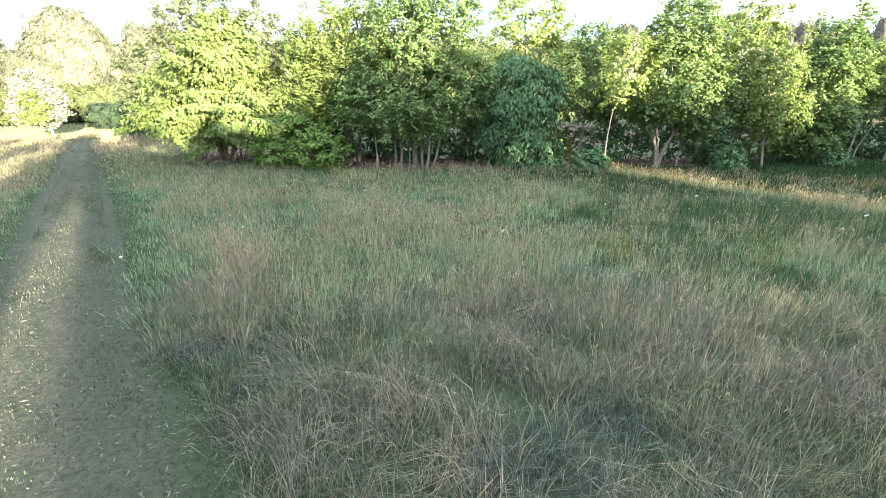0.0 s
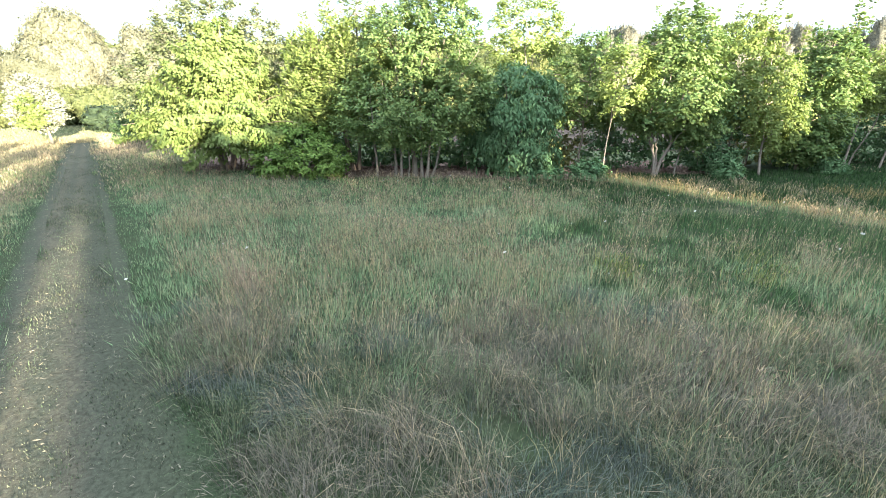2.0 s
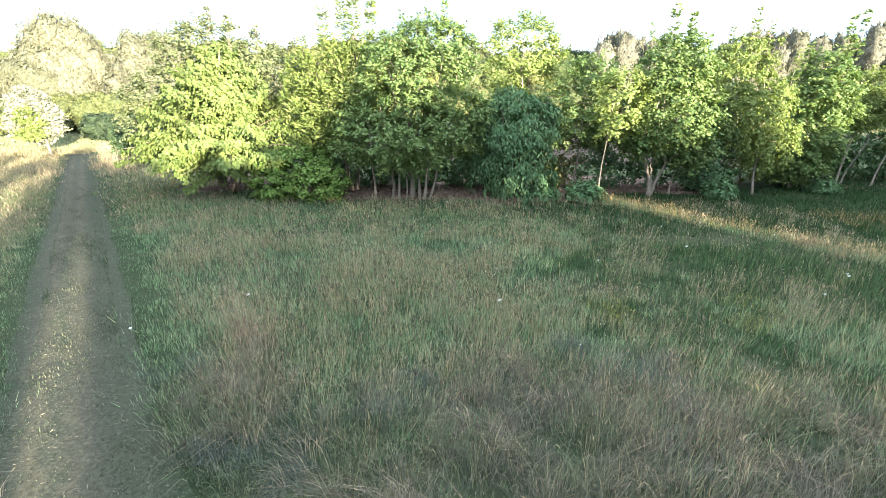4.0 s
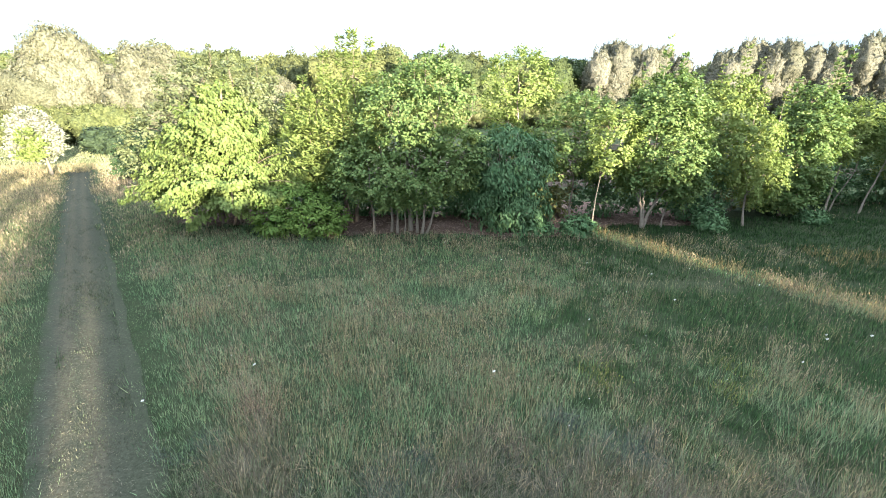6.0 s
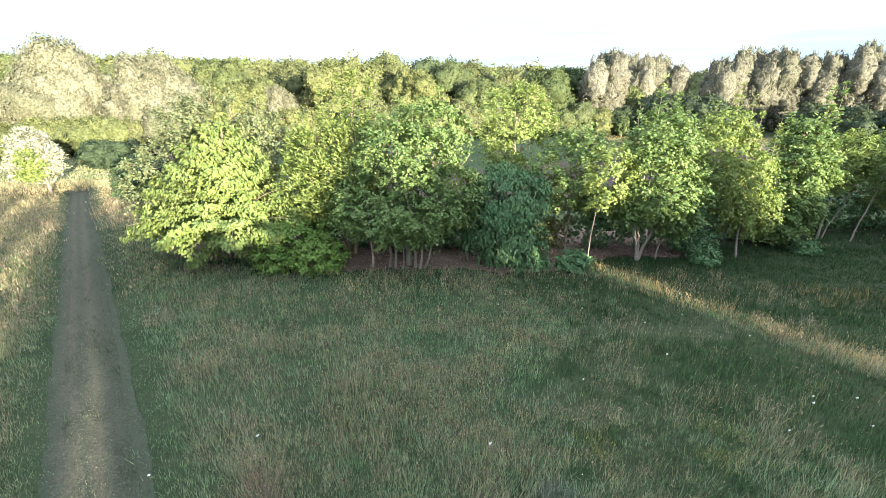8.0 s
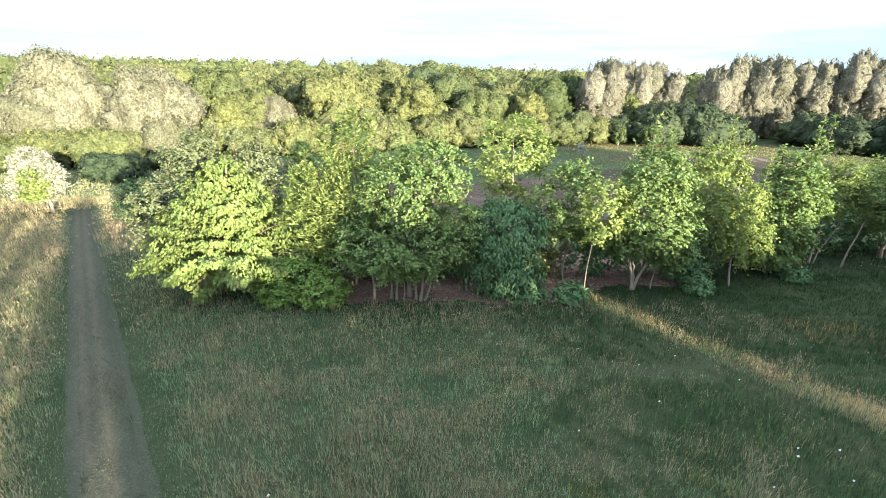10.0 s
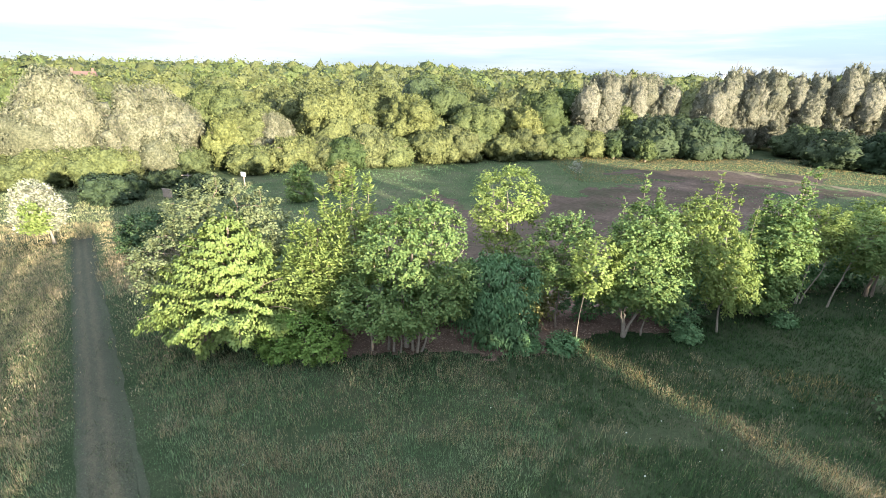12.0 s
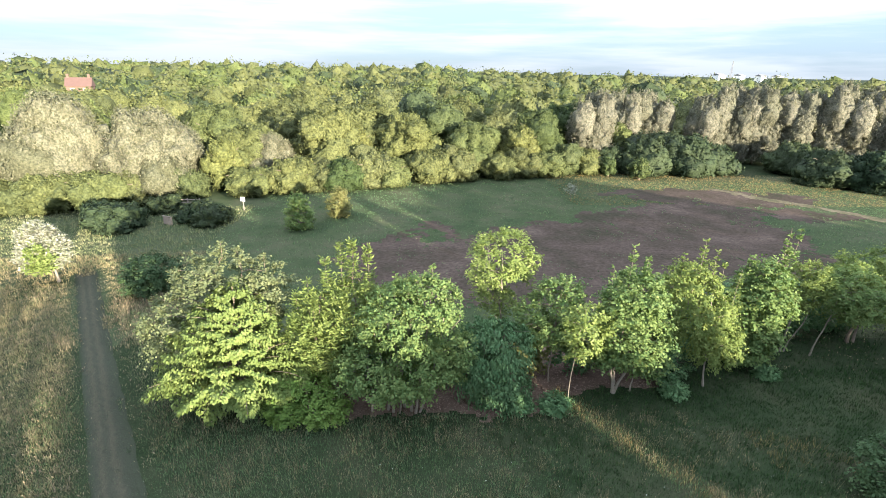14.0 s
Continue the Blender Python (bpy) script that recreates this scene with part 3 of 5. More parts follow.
def tiered_maple(x, y, label):
    """A tree of long outward boughs in tiers, whose leaves hang in flat sagging fans."""
    top = thing("maple_tree", x, y, float(ground_z(x, y)) - 0.03, label, "tree")
    stems = [(-0.22, 0.05, -0.6, 0.1, 4.0, 0.10), (0.0, -0.1, 0.3, 0, 4.9, 0.07), (0.22, -0.2, 0.9, -0.2, 3.6, 0.05), (0.40, -0.1, 1.2, 0.3, 3.2, 0.04), (0.55, -0.25, 1.5, -0.4, 2.6, 0.035)]
    lines = []
    for bx, by, tx, ty, tz, r in stems:
        lines.append(limb((bx, by, 0), (tx, ty, tz), r, r * 0.25, 0.07, 9))
        tv, tf = tubes([lines[-1]], 8)
        part("stem", make_mesh("stem", tv, tf, BARK, smooth=True), top)
    profile_z, profile_r = (0.9, 1.35, 2.0, 3.0, 3.9, 4.6, 5.1), (2.9, 3.3, 3.1, 2.3, 1.45, 0.75, 0.25)
    vs = []
    n = 165
    for k in range(n):
        z = 1.0 + 3.8 * (k / n) ** 1.2 + R.normal(0, 0.2)
        a = k * 2.39996 + R.normal(0, 0.25)
        reach = np.interp(z, profile_z, profile_r) * R.uniform(0.66, 1.06)
        foot = np.array([0.15 + 0.1 * math.cos(a), 0.05, max(0.6, z - 0.25 - R.uniform(0.35, 0.75) * reach)])
        tip = np.array([0.1 + math.cos(a) * reach, math.sin(a) * reach * 0.92, z])
        s = np.linspace(0, 1, 12)[:, None]
        line = foot + (tip - foot) * s + UP * (np.sin(s * math.pi * 0.92) * 0.16 * reach)
        if k % 3 == 0:
            bv, bf = tubes([(line, np.linspace(0.024, 0.005, 12))], 5)
            part("branch", make_mesh("branch", bv, bf, BARK, smooth=True), top)
        out = unit(tip - foot)
        side = unit(np.cross(out, UP))
        m = int(105 * reach) + 60
        u = 1 - 0.68 * R.random(m) ** 1.15
        spread = (0.16 + 0.40 * np.sin(np.clip((1 - u) * 3.2, 0, 1.57))) * min(1.0, 0.4 + reach * 0.35)
        w = R.uniform(-1, 1, m) * spread
        c = np.stack([np.interp(u, s[:, 0], line[:, j]) for j in range(3)], -1) + side * w[:, None] + out * (np.abs(w) * 0.35)[:, None]
        c[:, 2] += -0.5 * w * w + w * R.normal(0, 0.55) - 0.15 * R.random(m) + R.normal(0, 0.03, m)
        ax = out * 0.55 + side * (np.sign(w) * 0.45)[:, None] + R.normal(0, 0.22, (m, 3)) - UP * 0.75
        nm = unit(out * 0.75 + UP * 0.55 + R.normal(0, 0.40, (m, 3)))
        f = R.uniform(0.75, 1.25, m)
        vs.append(leaf_quads(c, ax, nm, 0.118 * f, 0.070 * f)[0])
    v = np.concatenate(vs)
    part("crown", make_mesh("crown", v, np.arange(len(v)).reshape(-1, 4), LEAF_MAPLE), top)
    return top


# the row of young trees
tiered_maple(-7.5, 16.8, "light-green tree with tiered sagging sprays and several stems")
make_tree("field_maple", -8.4, 18.4, "grey-green rounded tree behind the tiered one", "tree",
          [(0, 0, -0.2, 0, 4.6, 0.09), (0.3, 0.1, 0.9, 0.2, 4.8, 0.07)],
          [(-0.8, -0.2, 2.7, 2.4, 1.8, 1.6), (0.2, 0, 4.4, 1.8, 1.5, 1.45), (1.5, 0, 4.1, 1.3, 1.2, 1.35)], 130, 0.40, 16, 10, (0.10, 0.072), LEAF_SAGE,
          plumes=[(-1.4, 0, 4.2, 5.0, 0.2, 14), (0.3, 0, 5.5, 6.2, 0.22, 16), (0.9, 0, 5.2, 5.9, 0.2, 14), (-0.5, -0.2, 5.0, 5.7, 0.2, 14), (1.9, 0, 4.9, 5.6, 0.2, 12)])
make_tree("shrub", -4.5, 15.4, "low dense bright-green shrub at the foot of the trees", "shrub",
          [(-0.2, 0, -0.7, -0.1, 1.2, 0.025), (0.1, 0, 0.5, 0, 1.3, 0.025), (0, 0.1, 0, 0.2, 1.5, 0.03)],
          [(-0.65, 0, 0.75, 0.9, 0.8, 0.7), (0.6, -0.1, 0.75, 0.95, 0.8, 0.7), (0, 0.2, 1.2, 1.0, 0.8, 0.55)], 72, 0.30, 15, 9, (0.085, 0.058), LEAF_SHRUB, branches=14)
make_tree("ash_tree", -3.2, 17.2, "bright-green ash with tall upright shoots", "tree",
          [(0, 0, -0.9, 0, 4.4, 0.06), (0.2, 0.1, 0.3, 0, 5.2, 0.065), (0.1, -0.1, -0.2, -0.4, 3.8, 0.045)],
          [(-1.0, -0.2, 3.0, 1.1, 1.1, 1.5), (0.2, -0.2, 3.6, 1.2, 1.1, 1.5), (-0.5, -0.8, 2.4, 1.0, 0.7, 0.9)], 78, 0.44, 15, 10, (0.15, 0.052), LEAF_LIGHT, style="upright", open_=0.65,
          plumes=[(0.35, 0, 4.5, 6.55, 0.50, 84), (0.9, 0.1, 4.5, 6.3, 0.46, 64), (-0.6, -0.2, 4.0, 6.0, 0.50, 74), (-1.3, -0.3, 3.5, 5.2, 0.48, 64), (-0.1, 0.3, 4.7, 6.4, 0.44, 56), (-1.0, -0.9, 2.7, 4.3, 0.46, 56), (0.1, -0.9, 3.0, 4.8, 0.46, 60), (0.9, -0.8, 3.2, 5.2, 0.44, 56), (-1.8, -0.1, 3.0, 4.5, 0.42, 46), (-0.4, -1.2, 2.2, 3.6, 0.42, 46)])
make_tree("hazel_tree", -0.8, 16.0, "many-stemmed tree, bluish-dark below and bright above", "tree",
          [(-1.35, -0.2, -1.5, -0.1, 2.4, 0.05), (-0.75, -0.1, -1.2, 0, 3.4, 0.05), (-0.55, -0.25, -0.7, 0, 3.6, 0.045), (-0.1, 0.1, 0.1, 0, 4.6, 0.085), (0.15, -0.2, 0.1, 0.1, 3.8, 0.05), (0.3, -0.3, 0.7, -0.1, 3.4, 0.05), (0.45, -0.25, 1.2, 0, 2.9, 0.045), (-0.3, -0.3, -0.4, -0.2, 2.6, 0.03)],
          [(-0.4, -0.2, 2.3, 2.2, 1.6, 1.15), (0.0, 0, 3.9, 1.8, 1.5, 1.4), (0.9, -0.1, 2.8, 1.5, 1.3, 1.2), (0.5, 0, 4.8, 1.3, 1.1, 0.9)], 160, 0.40, 17, 11, (0.102, 0.066), LEAF_MID, low=1.1, bark=BARK_PALE,
          plumes=[(0.9, 0, 5.2, 6.1, 0.24, 22), (1.4, 0, 4.7, 5.5, 0.22, 18), (0.4, -0.4, 5.0, 5.8, 0.22, 18), (-0.4, 0, 5.0, 5.8, 0.22, 18), (-0.9, -0.4, 4.4, 5.2, 0.22, 18), (1.9, -0.1, 4.0, 4.8, 0.2, 14)], branches=40)
make_tree("willow_shrub", 2.4, 16.6, "dark narrow-leaved bush drooping to the ground", "tree",
          [(0, 0, -0.3, 0, 3.0, 0.05), (0.2, 0, 0.5, 0, 3.1, 0.05)],
          [(0.1, -0.1, 2.6, 1.45, 1.25, 1.2), (0.3, -0.3, 1.2, 1.25, 0.95, 1.0), (-0.6, 0, 1.9, 1.1, 1.0, 1.2)], 96, 0.42, 15, 10, (0.15, 0.05), LEAF_DARK, style="weeping")
make_tree("walnut_tree", 3.1, 19.6, "tall slender lime-yellow tree with an open crown", "tree",
          [(0, 0, 0.0, 0, 5.4, 0.055), (0.08, 0, 0.5, 0.1, 5.2, 0.035), (0.05, 0, -0.5, 0.1, 5.0, 0.03)],
          [(0.0, 0, 5.2, 1.25, 1.1, 1.15), (0.7, 0, 5.0, 0.95, 0.85, 0.85), (-0.6, -0.1, 4.2, 0.75, 0.6, 0.9), (0.0, -0.1, 3.2, 0.7, 0.55, 0.8)], 62, 0.36, 12, 9, (0.135, 0.064), LEAF_LIME, bark=BARK_PALE, inner=0.12, branches=34)
make_tree("young_alder", 5.15, 17.7, "slim young tree with a bare lower trunk", "tree",
          [(0, 0, 0.05, 0, 3.9, 0.042)],
          [(-0.35, 0.2, 3.1, 1.25, 1.0, 1.2), (0.2, 0.3, 4.1, 0.85, 0.8, 0.8), (-0.6, 0.3, 2.4, 0.9, 0.8, 0.7), (0.6, 0.2, 2.2, 0.7, 0.6, 0.5)], 78, 0.36, 13, 9, (0.10, 0.075), LEAF_MID, branches=30)
make_tree("birch_sapling", 5.6, 16.35, "thin pale-stemmed sapling with sparse lime leaves", "tree",
          [(0, 0, 0.25, 0, 4.2, 0.026)],
          [(0.35, 0, 3.5, 0.85, 0.75, 0.85), (0.3, -0.1, 2.7, 0.8, 0.65, 0.5)], 34, 0.32, 10, 9, (0.12, 0.075), LEAF_LIME, bark=BARK_PALE, inner=0.1, branches=24)
make_tree("field_maple", 7.65, 16.9, "full green tree on a forked leaning trunk", "tree",
          [(0, 0, -0.1, 0, 1.3, 0.085), (0.03, 0, -0.75, -0.1, 3.2, 0.05), (0.02, 0, 0.7, 0.1, 3.9, 0.06), (0.0, 0.03, 0.1, 0.1, 4.9, 0.055), (0.75, 0.1, 1.0, 0.2, 2.0, 0.035)],
          [(0.35, -0.1, 2.9, 1.5, 1.3, 1.2), (0.2, 0, 4.2, 1.25, 1.15, 1.25), (-0.7, -0.1, 2.2, 0.8, 0.8, 0.6), (1.0, -0.1, 1.9, 0.85, 0.75, 0.75)], 112, 0.40, 16, 10, (0.105, 0.08), LEAF_MID, bark=BARK_PALE, low=0.9,
          plumes=[(-0.1, 0, 4.8, 6.5, 0.34, 40), (-0.75, 0, 3.8, 5.7, 0.3, 36), (0.5, 0, 4.8, 6.0, 0.3, 30), (1.1, 0, 4.3, 5.4, 0.28, 24)], branches=34)
make_tree("blackthorn", 9.9, 18.2, "dusky grey-green shrub between two trees", "shrub",
          [(0, 0, 0, 0, 2.4, 0.05)], [(0.3, 0, 2.2, 1.2, 1.0, 1.4), (0.3, -0.2, 0.9, 1.0, 0.9, 0.8)], 66, 0.38, 14, 9, (0.09, 0.055), LEAF_DARK)
make_tree("wild_cherry", 11.5, 17.9, "bright tree with fine leaves on a leaning pale trunk", "tree",
          [(0.2, -0.6, 0.1, 0, 4.4, 0.042), (-0.6, 0.3, -0.7, 0.3, 4.6, 0.05)],
          [(-0.4, 0, 3.2, 1.45, 1.2, 1.6), (-0.8, 0.2, 4.5, 1.1, 1.0, 1.1), (0.5, -0.3, 2.1, 1.0, 0.9, 1.0)], 112, 0.38, 15, 10, (0.098, 0.066), LEAF_LIGHT, bark=BARK_PALE, style="drooping", low=0.7,
          plumes=[(-0.6, 0.1, 5.0, 6.4, 0.3, 32), (-1.3, 0.2, 4.4, 5.8, 0.28, 28), (0.3, 0, 4.2, 5.4, 0.26, 26), (1.0, -0.1, 3.4, 5.3, 0.24, 26), (-0.1, 0, 4.8, 6.0, 0.24, 24)])
make_tree("sycamore", 14.3, 19.0, "dense tree leafy to the ground with a forked top shoot", "tree",
          [(0, 0, 0.1, 0, 4.6, 0.08)],
          [(-0.1, 0, 1.9, 1.4, 1.2, 1.6), (0.2, 0, 3.4, 1.3, 1.15, 1.35), (0.2, 0, 4.3, 0.95, 0.9, 0.9)], 105, 0.40, 16, 10, (0.115, 0.09), LEAF_MID,
          plumes=[(0.9, 0, 4.6, 5.7, 0.34, 30), (1.25, 0.1, 5.3, 6.6, 0.2, 22), (0.75, 0, 5.3, 6.7, 0.2, 22), (-0.6, 0, 4.3, 5.4, 0.28, 24)])
make_tree("rowan_sapling", 17.1, 20.1, "leaning sapling with a bare pale trunk and high crown", "tree",
          [(0, 0, 0.5, 0, 3.6, 0.05), (0.2, 0, 1.2, 0.1, 3.4, 0.03)],
          [(0.3, 0, 3.8, 1.0, 0.9, 0.9), (0.2, 0, 2.9, 0.7, 0.7, 0.5)], 44, 0.36, 12, 10, (0.14, 0.05), LEAF_LIGHT, bark=BARK_PALE)
make_tree("rowan_sapling", 18.3, 19.7, "slanting sapling with a bare pale trunk", "tree",
          [(0, 0, 0.6, 0, 3.4, 0.04)],
          [(0.9, 0, 3.6, 1.3, 1.1, 1.0), (1.5, 0, 2.8, 1.2, 1.0, 0.8)], 60, 0.38, 13, 10, (0.14, 0.05), LEAF_MID, bark=BARK_PALE)
make_tree("hawthorn", 21.3, 21.0, "broad light-green thorn tree at the row's end", "tree",
          [(0, 0, 0, 0, 3.6, 0.08), (0.3, 0, 0.9, 0, 3.4, 0.06)],
          [(0, 0, 3.0, 2.1, 1.7, 1.6), (1.2, 0, 3.8, 1.6, 1.3, 1.3), (-0.8, 0, 4.0, 1.2, 1.1, 0.9)], 96, 0.46, 14, 9, (0.105, 0.078), LEAF_LIGHT,
          plumes=[(1.6, 0, 4.9, 6.0, 0.26, 20)])
make_tree("hawthorn", 25.5, 21.8, "broad thorn tree with yellowish tips", "tree",
          [(0, 0, 0, 0, 3.6, 0.08)], [(0, 0, 3.0, 2.4, 1.9, 1.9), (0.8, 0, 4.4, 1.6, 1.4, 1.2)], 96, 0.50, 14, 9, (0.115, 0.08), LEAF_LIGHT)
# Unseen shrubs added to block sky light from the right.
for hx, hy, hs in ((21.8, 15.6, 1.0), (20.2, 11.2, 0.85), (26.0, 17.5, 1.2)):
    make_tree("hawthorn", hx, hy, "unseen thorn shrub added to block sky light at the meadow's side", "shrub", [(0, 0, 0, 0, 2.0 * hs, 0.06), (0.3, 0.2, 0.8, 0.3, 1.8 * hs, 0.05)],
              [(0, 0, 1.5 * hs, 1.7 * hs, 1.6 * hs, 1.4 * hs), (0.6, 0.4, 2.2 * hs, 1.1 * hs, 1.1 * hs, 1.0 * hs)], 60, 0.45, 12, 8, (0.13, 0.09), LEAF_MID, branches=8, group="thorn thicket")
# Shade on this bush is put into its darkened leaf colour.
make_tree("hawthorn", 14.7, 10.9, "low dense green thorn bush in the shaded meadow, leaves coloured darker for shade", "shrub", [(0, 0, 0, 0, 1.8, 0.05), (0.3, 0.2, 0.8, 0.3, 1.6, 0.04), (-0.2, 0.1, -0.6, 0.2, 1.5, 0.04)],
          [(0, 0, 1.1, 1.7, 1.6, 1.15), (0.5, 0.3, 1.8, 1.0, 1.0, 0.8)], 90, 0.40, 14, 8, (0.10, 0.065), LEAF_SHADED, branches=10, group="thorn thicket")
for bx, by, br in ((3.5, 15.85, 0.5), (4.9, 15.75, 0.58), (10.1, 16.7, 0.55), (14.9, 17.9, 0.45)):
    make_tree("bramble", bx, by, "small dark-green bramble at the trees' feet", "shrub", [(0, 0, 0, 0, br, 0.012), (0.05, 0, 0.2, 0, br, 0.012)],
              [(0, 0, br * 0.6, br, br * 0.8, br * 0.62)], 22, 0.22, 12, 8, (0.10, 0.07), LEAF_DARK, branches=6, group="brambles under the trees")
# Dark leaves fill the shaded hollow behind the stems; tall ones block stray sun.
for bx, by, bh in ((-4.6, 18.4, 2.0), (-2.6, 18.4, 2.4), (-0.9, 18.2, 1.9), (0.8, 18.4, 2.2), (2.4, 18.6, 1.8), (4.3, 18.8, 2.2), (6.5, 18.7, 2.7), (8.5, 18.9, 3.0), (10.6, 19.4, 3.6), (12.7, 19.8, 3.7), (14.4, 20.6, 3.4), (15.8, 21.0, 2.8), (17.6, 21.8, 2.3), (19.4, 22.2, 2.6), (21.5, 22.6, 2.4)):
    make_tree("undergrowth_shrub", bx, by, "undergrowth shrub filled in dark behind the stems to stand in for shade", "shrub", [(0, 0, 0.1, 0, bh * 0.7, 0.02), (0.1, 0.1, -0.4, 0, bh * 0.8, 0.02), (-0.1, 0, 0.5, 0.1, bh * 0.8, 0.02)],
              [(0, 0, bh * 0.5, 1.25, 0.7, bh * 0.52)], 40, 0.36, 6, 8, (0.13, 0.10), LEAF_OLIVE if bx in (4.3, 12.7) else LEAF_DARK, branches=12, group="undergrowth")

# the white-leaved tree by the path
WHITE_TREE = make_tree("variegated_maple", -24.7, 30.6, "small round tree with white-pink variegated leaves beside the path", "tree",
          [(0.2, -0.1, -0.1, 0, 2.6, 0.10)], [(-0.3, 0, 2.3, 1.3, 1.3, 1.2), (-0.35, 0, 3.0, 0.95, 0.95, 1.05)], 95, 0.42, 15, 9, (0.17, 0.10), LEAF_WHITE, bark=BARK_PALE, style="upright", open_=0.5)
p, d = spaced(16, [(0.3, -1.2, 2.2, 0.7, 0.5, 0.95)])
v = sprays_of(p, d, 0.42, 13, 9, (0.16, 0.10), "upright", 0.6)
part("plain_foliage", make_mesh("plain_foliage", v, np.arange(len(v)).reshape(-1, 4), LEAF_LIME), WHITE_TREE, "plain lime-green shoots among the white leaves")
# The elder's shadow is in its leaf colour.
make_tree("elder_shrub", -16.6, 27.8, "rounded green shrub by the path's edge, leaves coloured darker for shade", "shrub",
          [(0, 0, 0, 0, 1.6, 0.05)], [(0, 0, 1.4, 1.6, 1.5, 1.2), (-0.8, 0, 0.9, 1.1, 1.0, 0.9)], 70, 0.45, 13, 9, (0.14, 0.09), LEAF_SHADED)
make_tree("thorn_bush", -11.3, 41.6, "lone conical bush, dark below with a lit top", "shrub",
          [(0, 0, 0, 0, 2.4, 0.06)], [(0, 0, 1.1, 1.2, 1.1, 1.1), (0, 0, 2.3, 0.8, 0.8, 1.1)], 44, 0.42, 11, 8, (0.17, 0.11), LEAF_MID)
make_tree("thorn_bush", -8.4, 45.2, "lone pale bush in the far grass", "shrub",
          [(0, 0, 0, 0, 2.2, 0.06)], [(0, 0, 1.3, 1.1, 1.0, 1.2), (0.1, 0, 2.1, 0.7, 0.7, 0.8)], 40, 0.42, 11, 8, (0.17, 0.11), LEAF_OLIVE)
make_tree("pale_sapling", 16.3, 52.5, "thin bleached sapling with whitish leaves in the far field", "tree",
          [(0, 0, 0.1, 0, 1.5, 0.03)], [(0, 0, 1.4, 0.6, 0.5, 0.4)], 9, 0.32, 8, 7, (0.16, 0.10), LEAF_WHITE, bark=BARK_PALE, branches=9)

# ---- unseen shade trees behind the starting point: a close row, heights and two narrow gaps cut to shape the light ----
SHADE = [(-34, 1.5), (-12, 1.6), (-4.5, 1.6), (-2.5, 1.7), (-1.5, 1.4), (-0.4, 0.5), (0.1, 0.2), (1.2, 0.2), (2.8, 0.4), (4.2, 0.4), (4.8, 1.0), (6.0, 1.35), (7, 1.9), (8.5, 2.0), (10, 2.3), (12.4, 2.6), (13.2, 1.4), (14.6, 0.2), (16.8, 0.2), (17.3, 2.0), (18.3, 1.8), (18.8, 0.2), (19.4, -0.7), (21.0, -0.7), (21.5, 0.3), (22.0, 0.2), (22.5, -0.5), (23.4, -0.5), (24.5, 0.9), (26, 1.8), (27.2, 1.5), (28.6, 1.3), (29.4, 2.4), (31, 2.6), (34, 2.75), (36, 3.3), (39, 4.0), (45.6, 4.0), (48, 3.3), (51.5, 1.9), (53, 1.0), (54.3, 0.0), (56.2, -1.4), (58.3, -2.5), (64, -3.0), (70, -3.0)]
SHADE_S, SHADE_H = np.array(SHADE).T
for k, s0 in enumerate(np.arange(-34, 66, 4.0)):
    n = 1900
    ss = s0 + R.random(n) * 4.4
    back = -25 + R.normal(0, 1.0, n)
    topz = np.interp(ss, SHADE_S, SHADE_H) + (18 - back) * math.tan(radians(SUN_EL)) + 0.35 * np.sin(ss * 3.1) + 0.2 * np.sin(ss * 7.7)
    zz = 0.3 + (topz - 0.3) * R.random(n) ** 0.75
    size = R.uniform(0.4, 0.75, n)
    fine = np.repeat(np.nonzero(((np.abs(ss + 1.03) < 1.3) & (zz > 2.6) & (zz < 6.2)) | (np.abs(ss - 13.56) < 1.1))[0], 6)       # finer leaves round the gaps, to sharpen the light's edges
    ss, back, zz = np.append(ss, ss[fine] + R.normal(0, 0.2, len(fine))), np.append(back, back[fine]), np.append(zz, zz[fine] + R.normal(0, 0.25, len(fine)))
    near_gap = ((np.abs(ss + 1.03) < 1.1) & (zz > 2.8) & (zz < 6.0)) | (np.abs(ss - 13.56) < 0.9)
    size = np.where(near_gap, 0.24, np.append(size, np.full(len(fine), 0.24)))
    gap = (np.abs(ss - 13.56 - 0.06 * np.sin(zz * 3)) > 0.33) & ((np.abs(ss + 1.03 - 0.06 * np.sin(zz * 5 + 1)) > 0.33 - 0.08 * np.sin(zz * 11)) | (zz < 3.2) | (zz > 5.6))
    gap &= (ss > -2.4) | (zz < 3.5) | (R.random(len(ss)) < 0.24)          # thinned to let dappled sun onto the path's far side
    ss, back, zz, size = ss[gap], back[gap], zz[gap], size[gap]
    cx, cy = s0 * SN[0] + 2 * SN[0] - 25 * SD[0], s0 * SN[1] + 2 * SN[1] - 25 * SD[1]
    cz = float(ground_z(cx, cy))
    p = np.stack([ss * SN[0] + back * SD[0] - cx, ss * SN[1] + back * SD[1] - cy, zz - cz], -1)
    tree = thing("shade_tree", cx, cy, cz, "unseen dense dark tree, its crown cut to shade the meadow", "tree", "row of shade trees")
    v, f = leaf_quads(p, R.normal(0, 1, (len(p), 3)), R.normal(0, 1, (len(p), 3)), size, size * 0.72)
    part("crown", make_mesh("crown", v, f, LEAF_DARK), tree)
    tv, tf = tubes([limb((0, 0, -0.1), (0.1, 0, 6), 0.2, 0.06)], 8)
    part("trunk", make_mesh("trunk", tv, tf, BARK, smooth=True), tree)

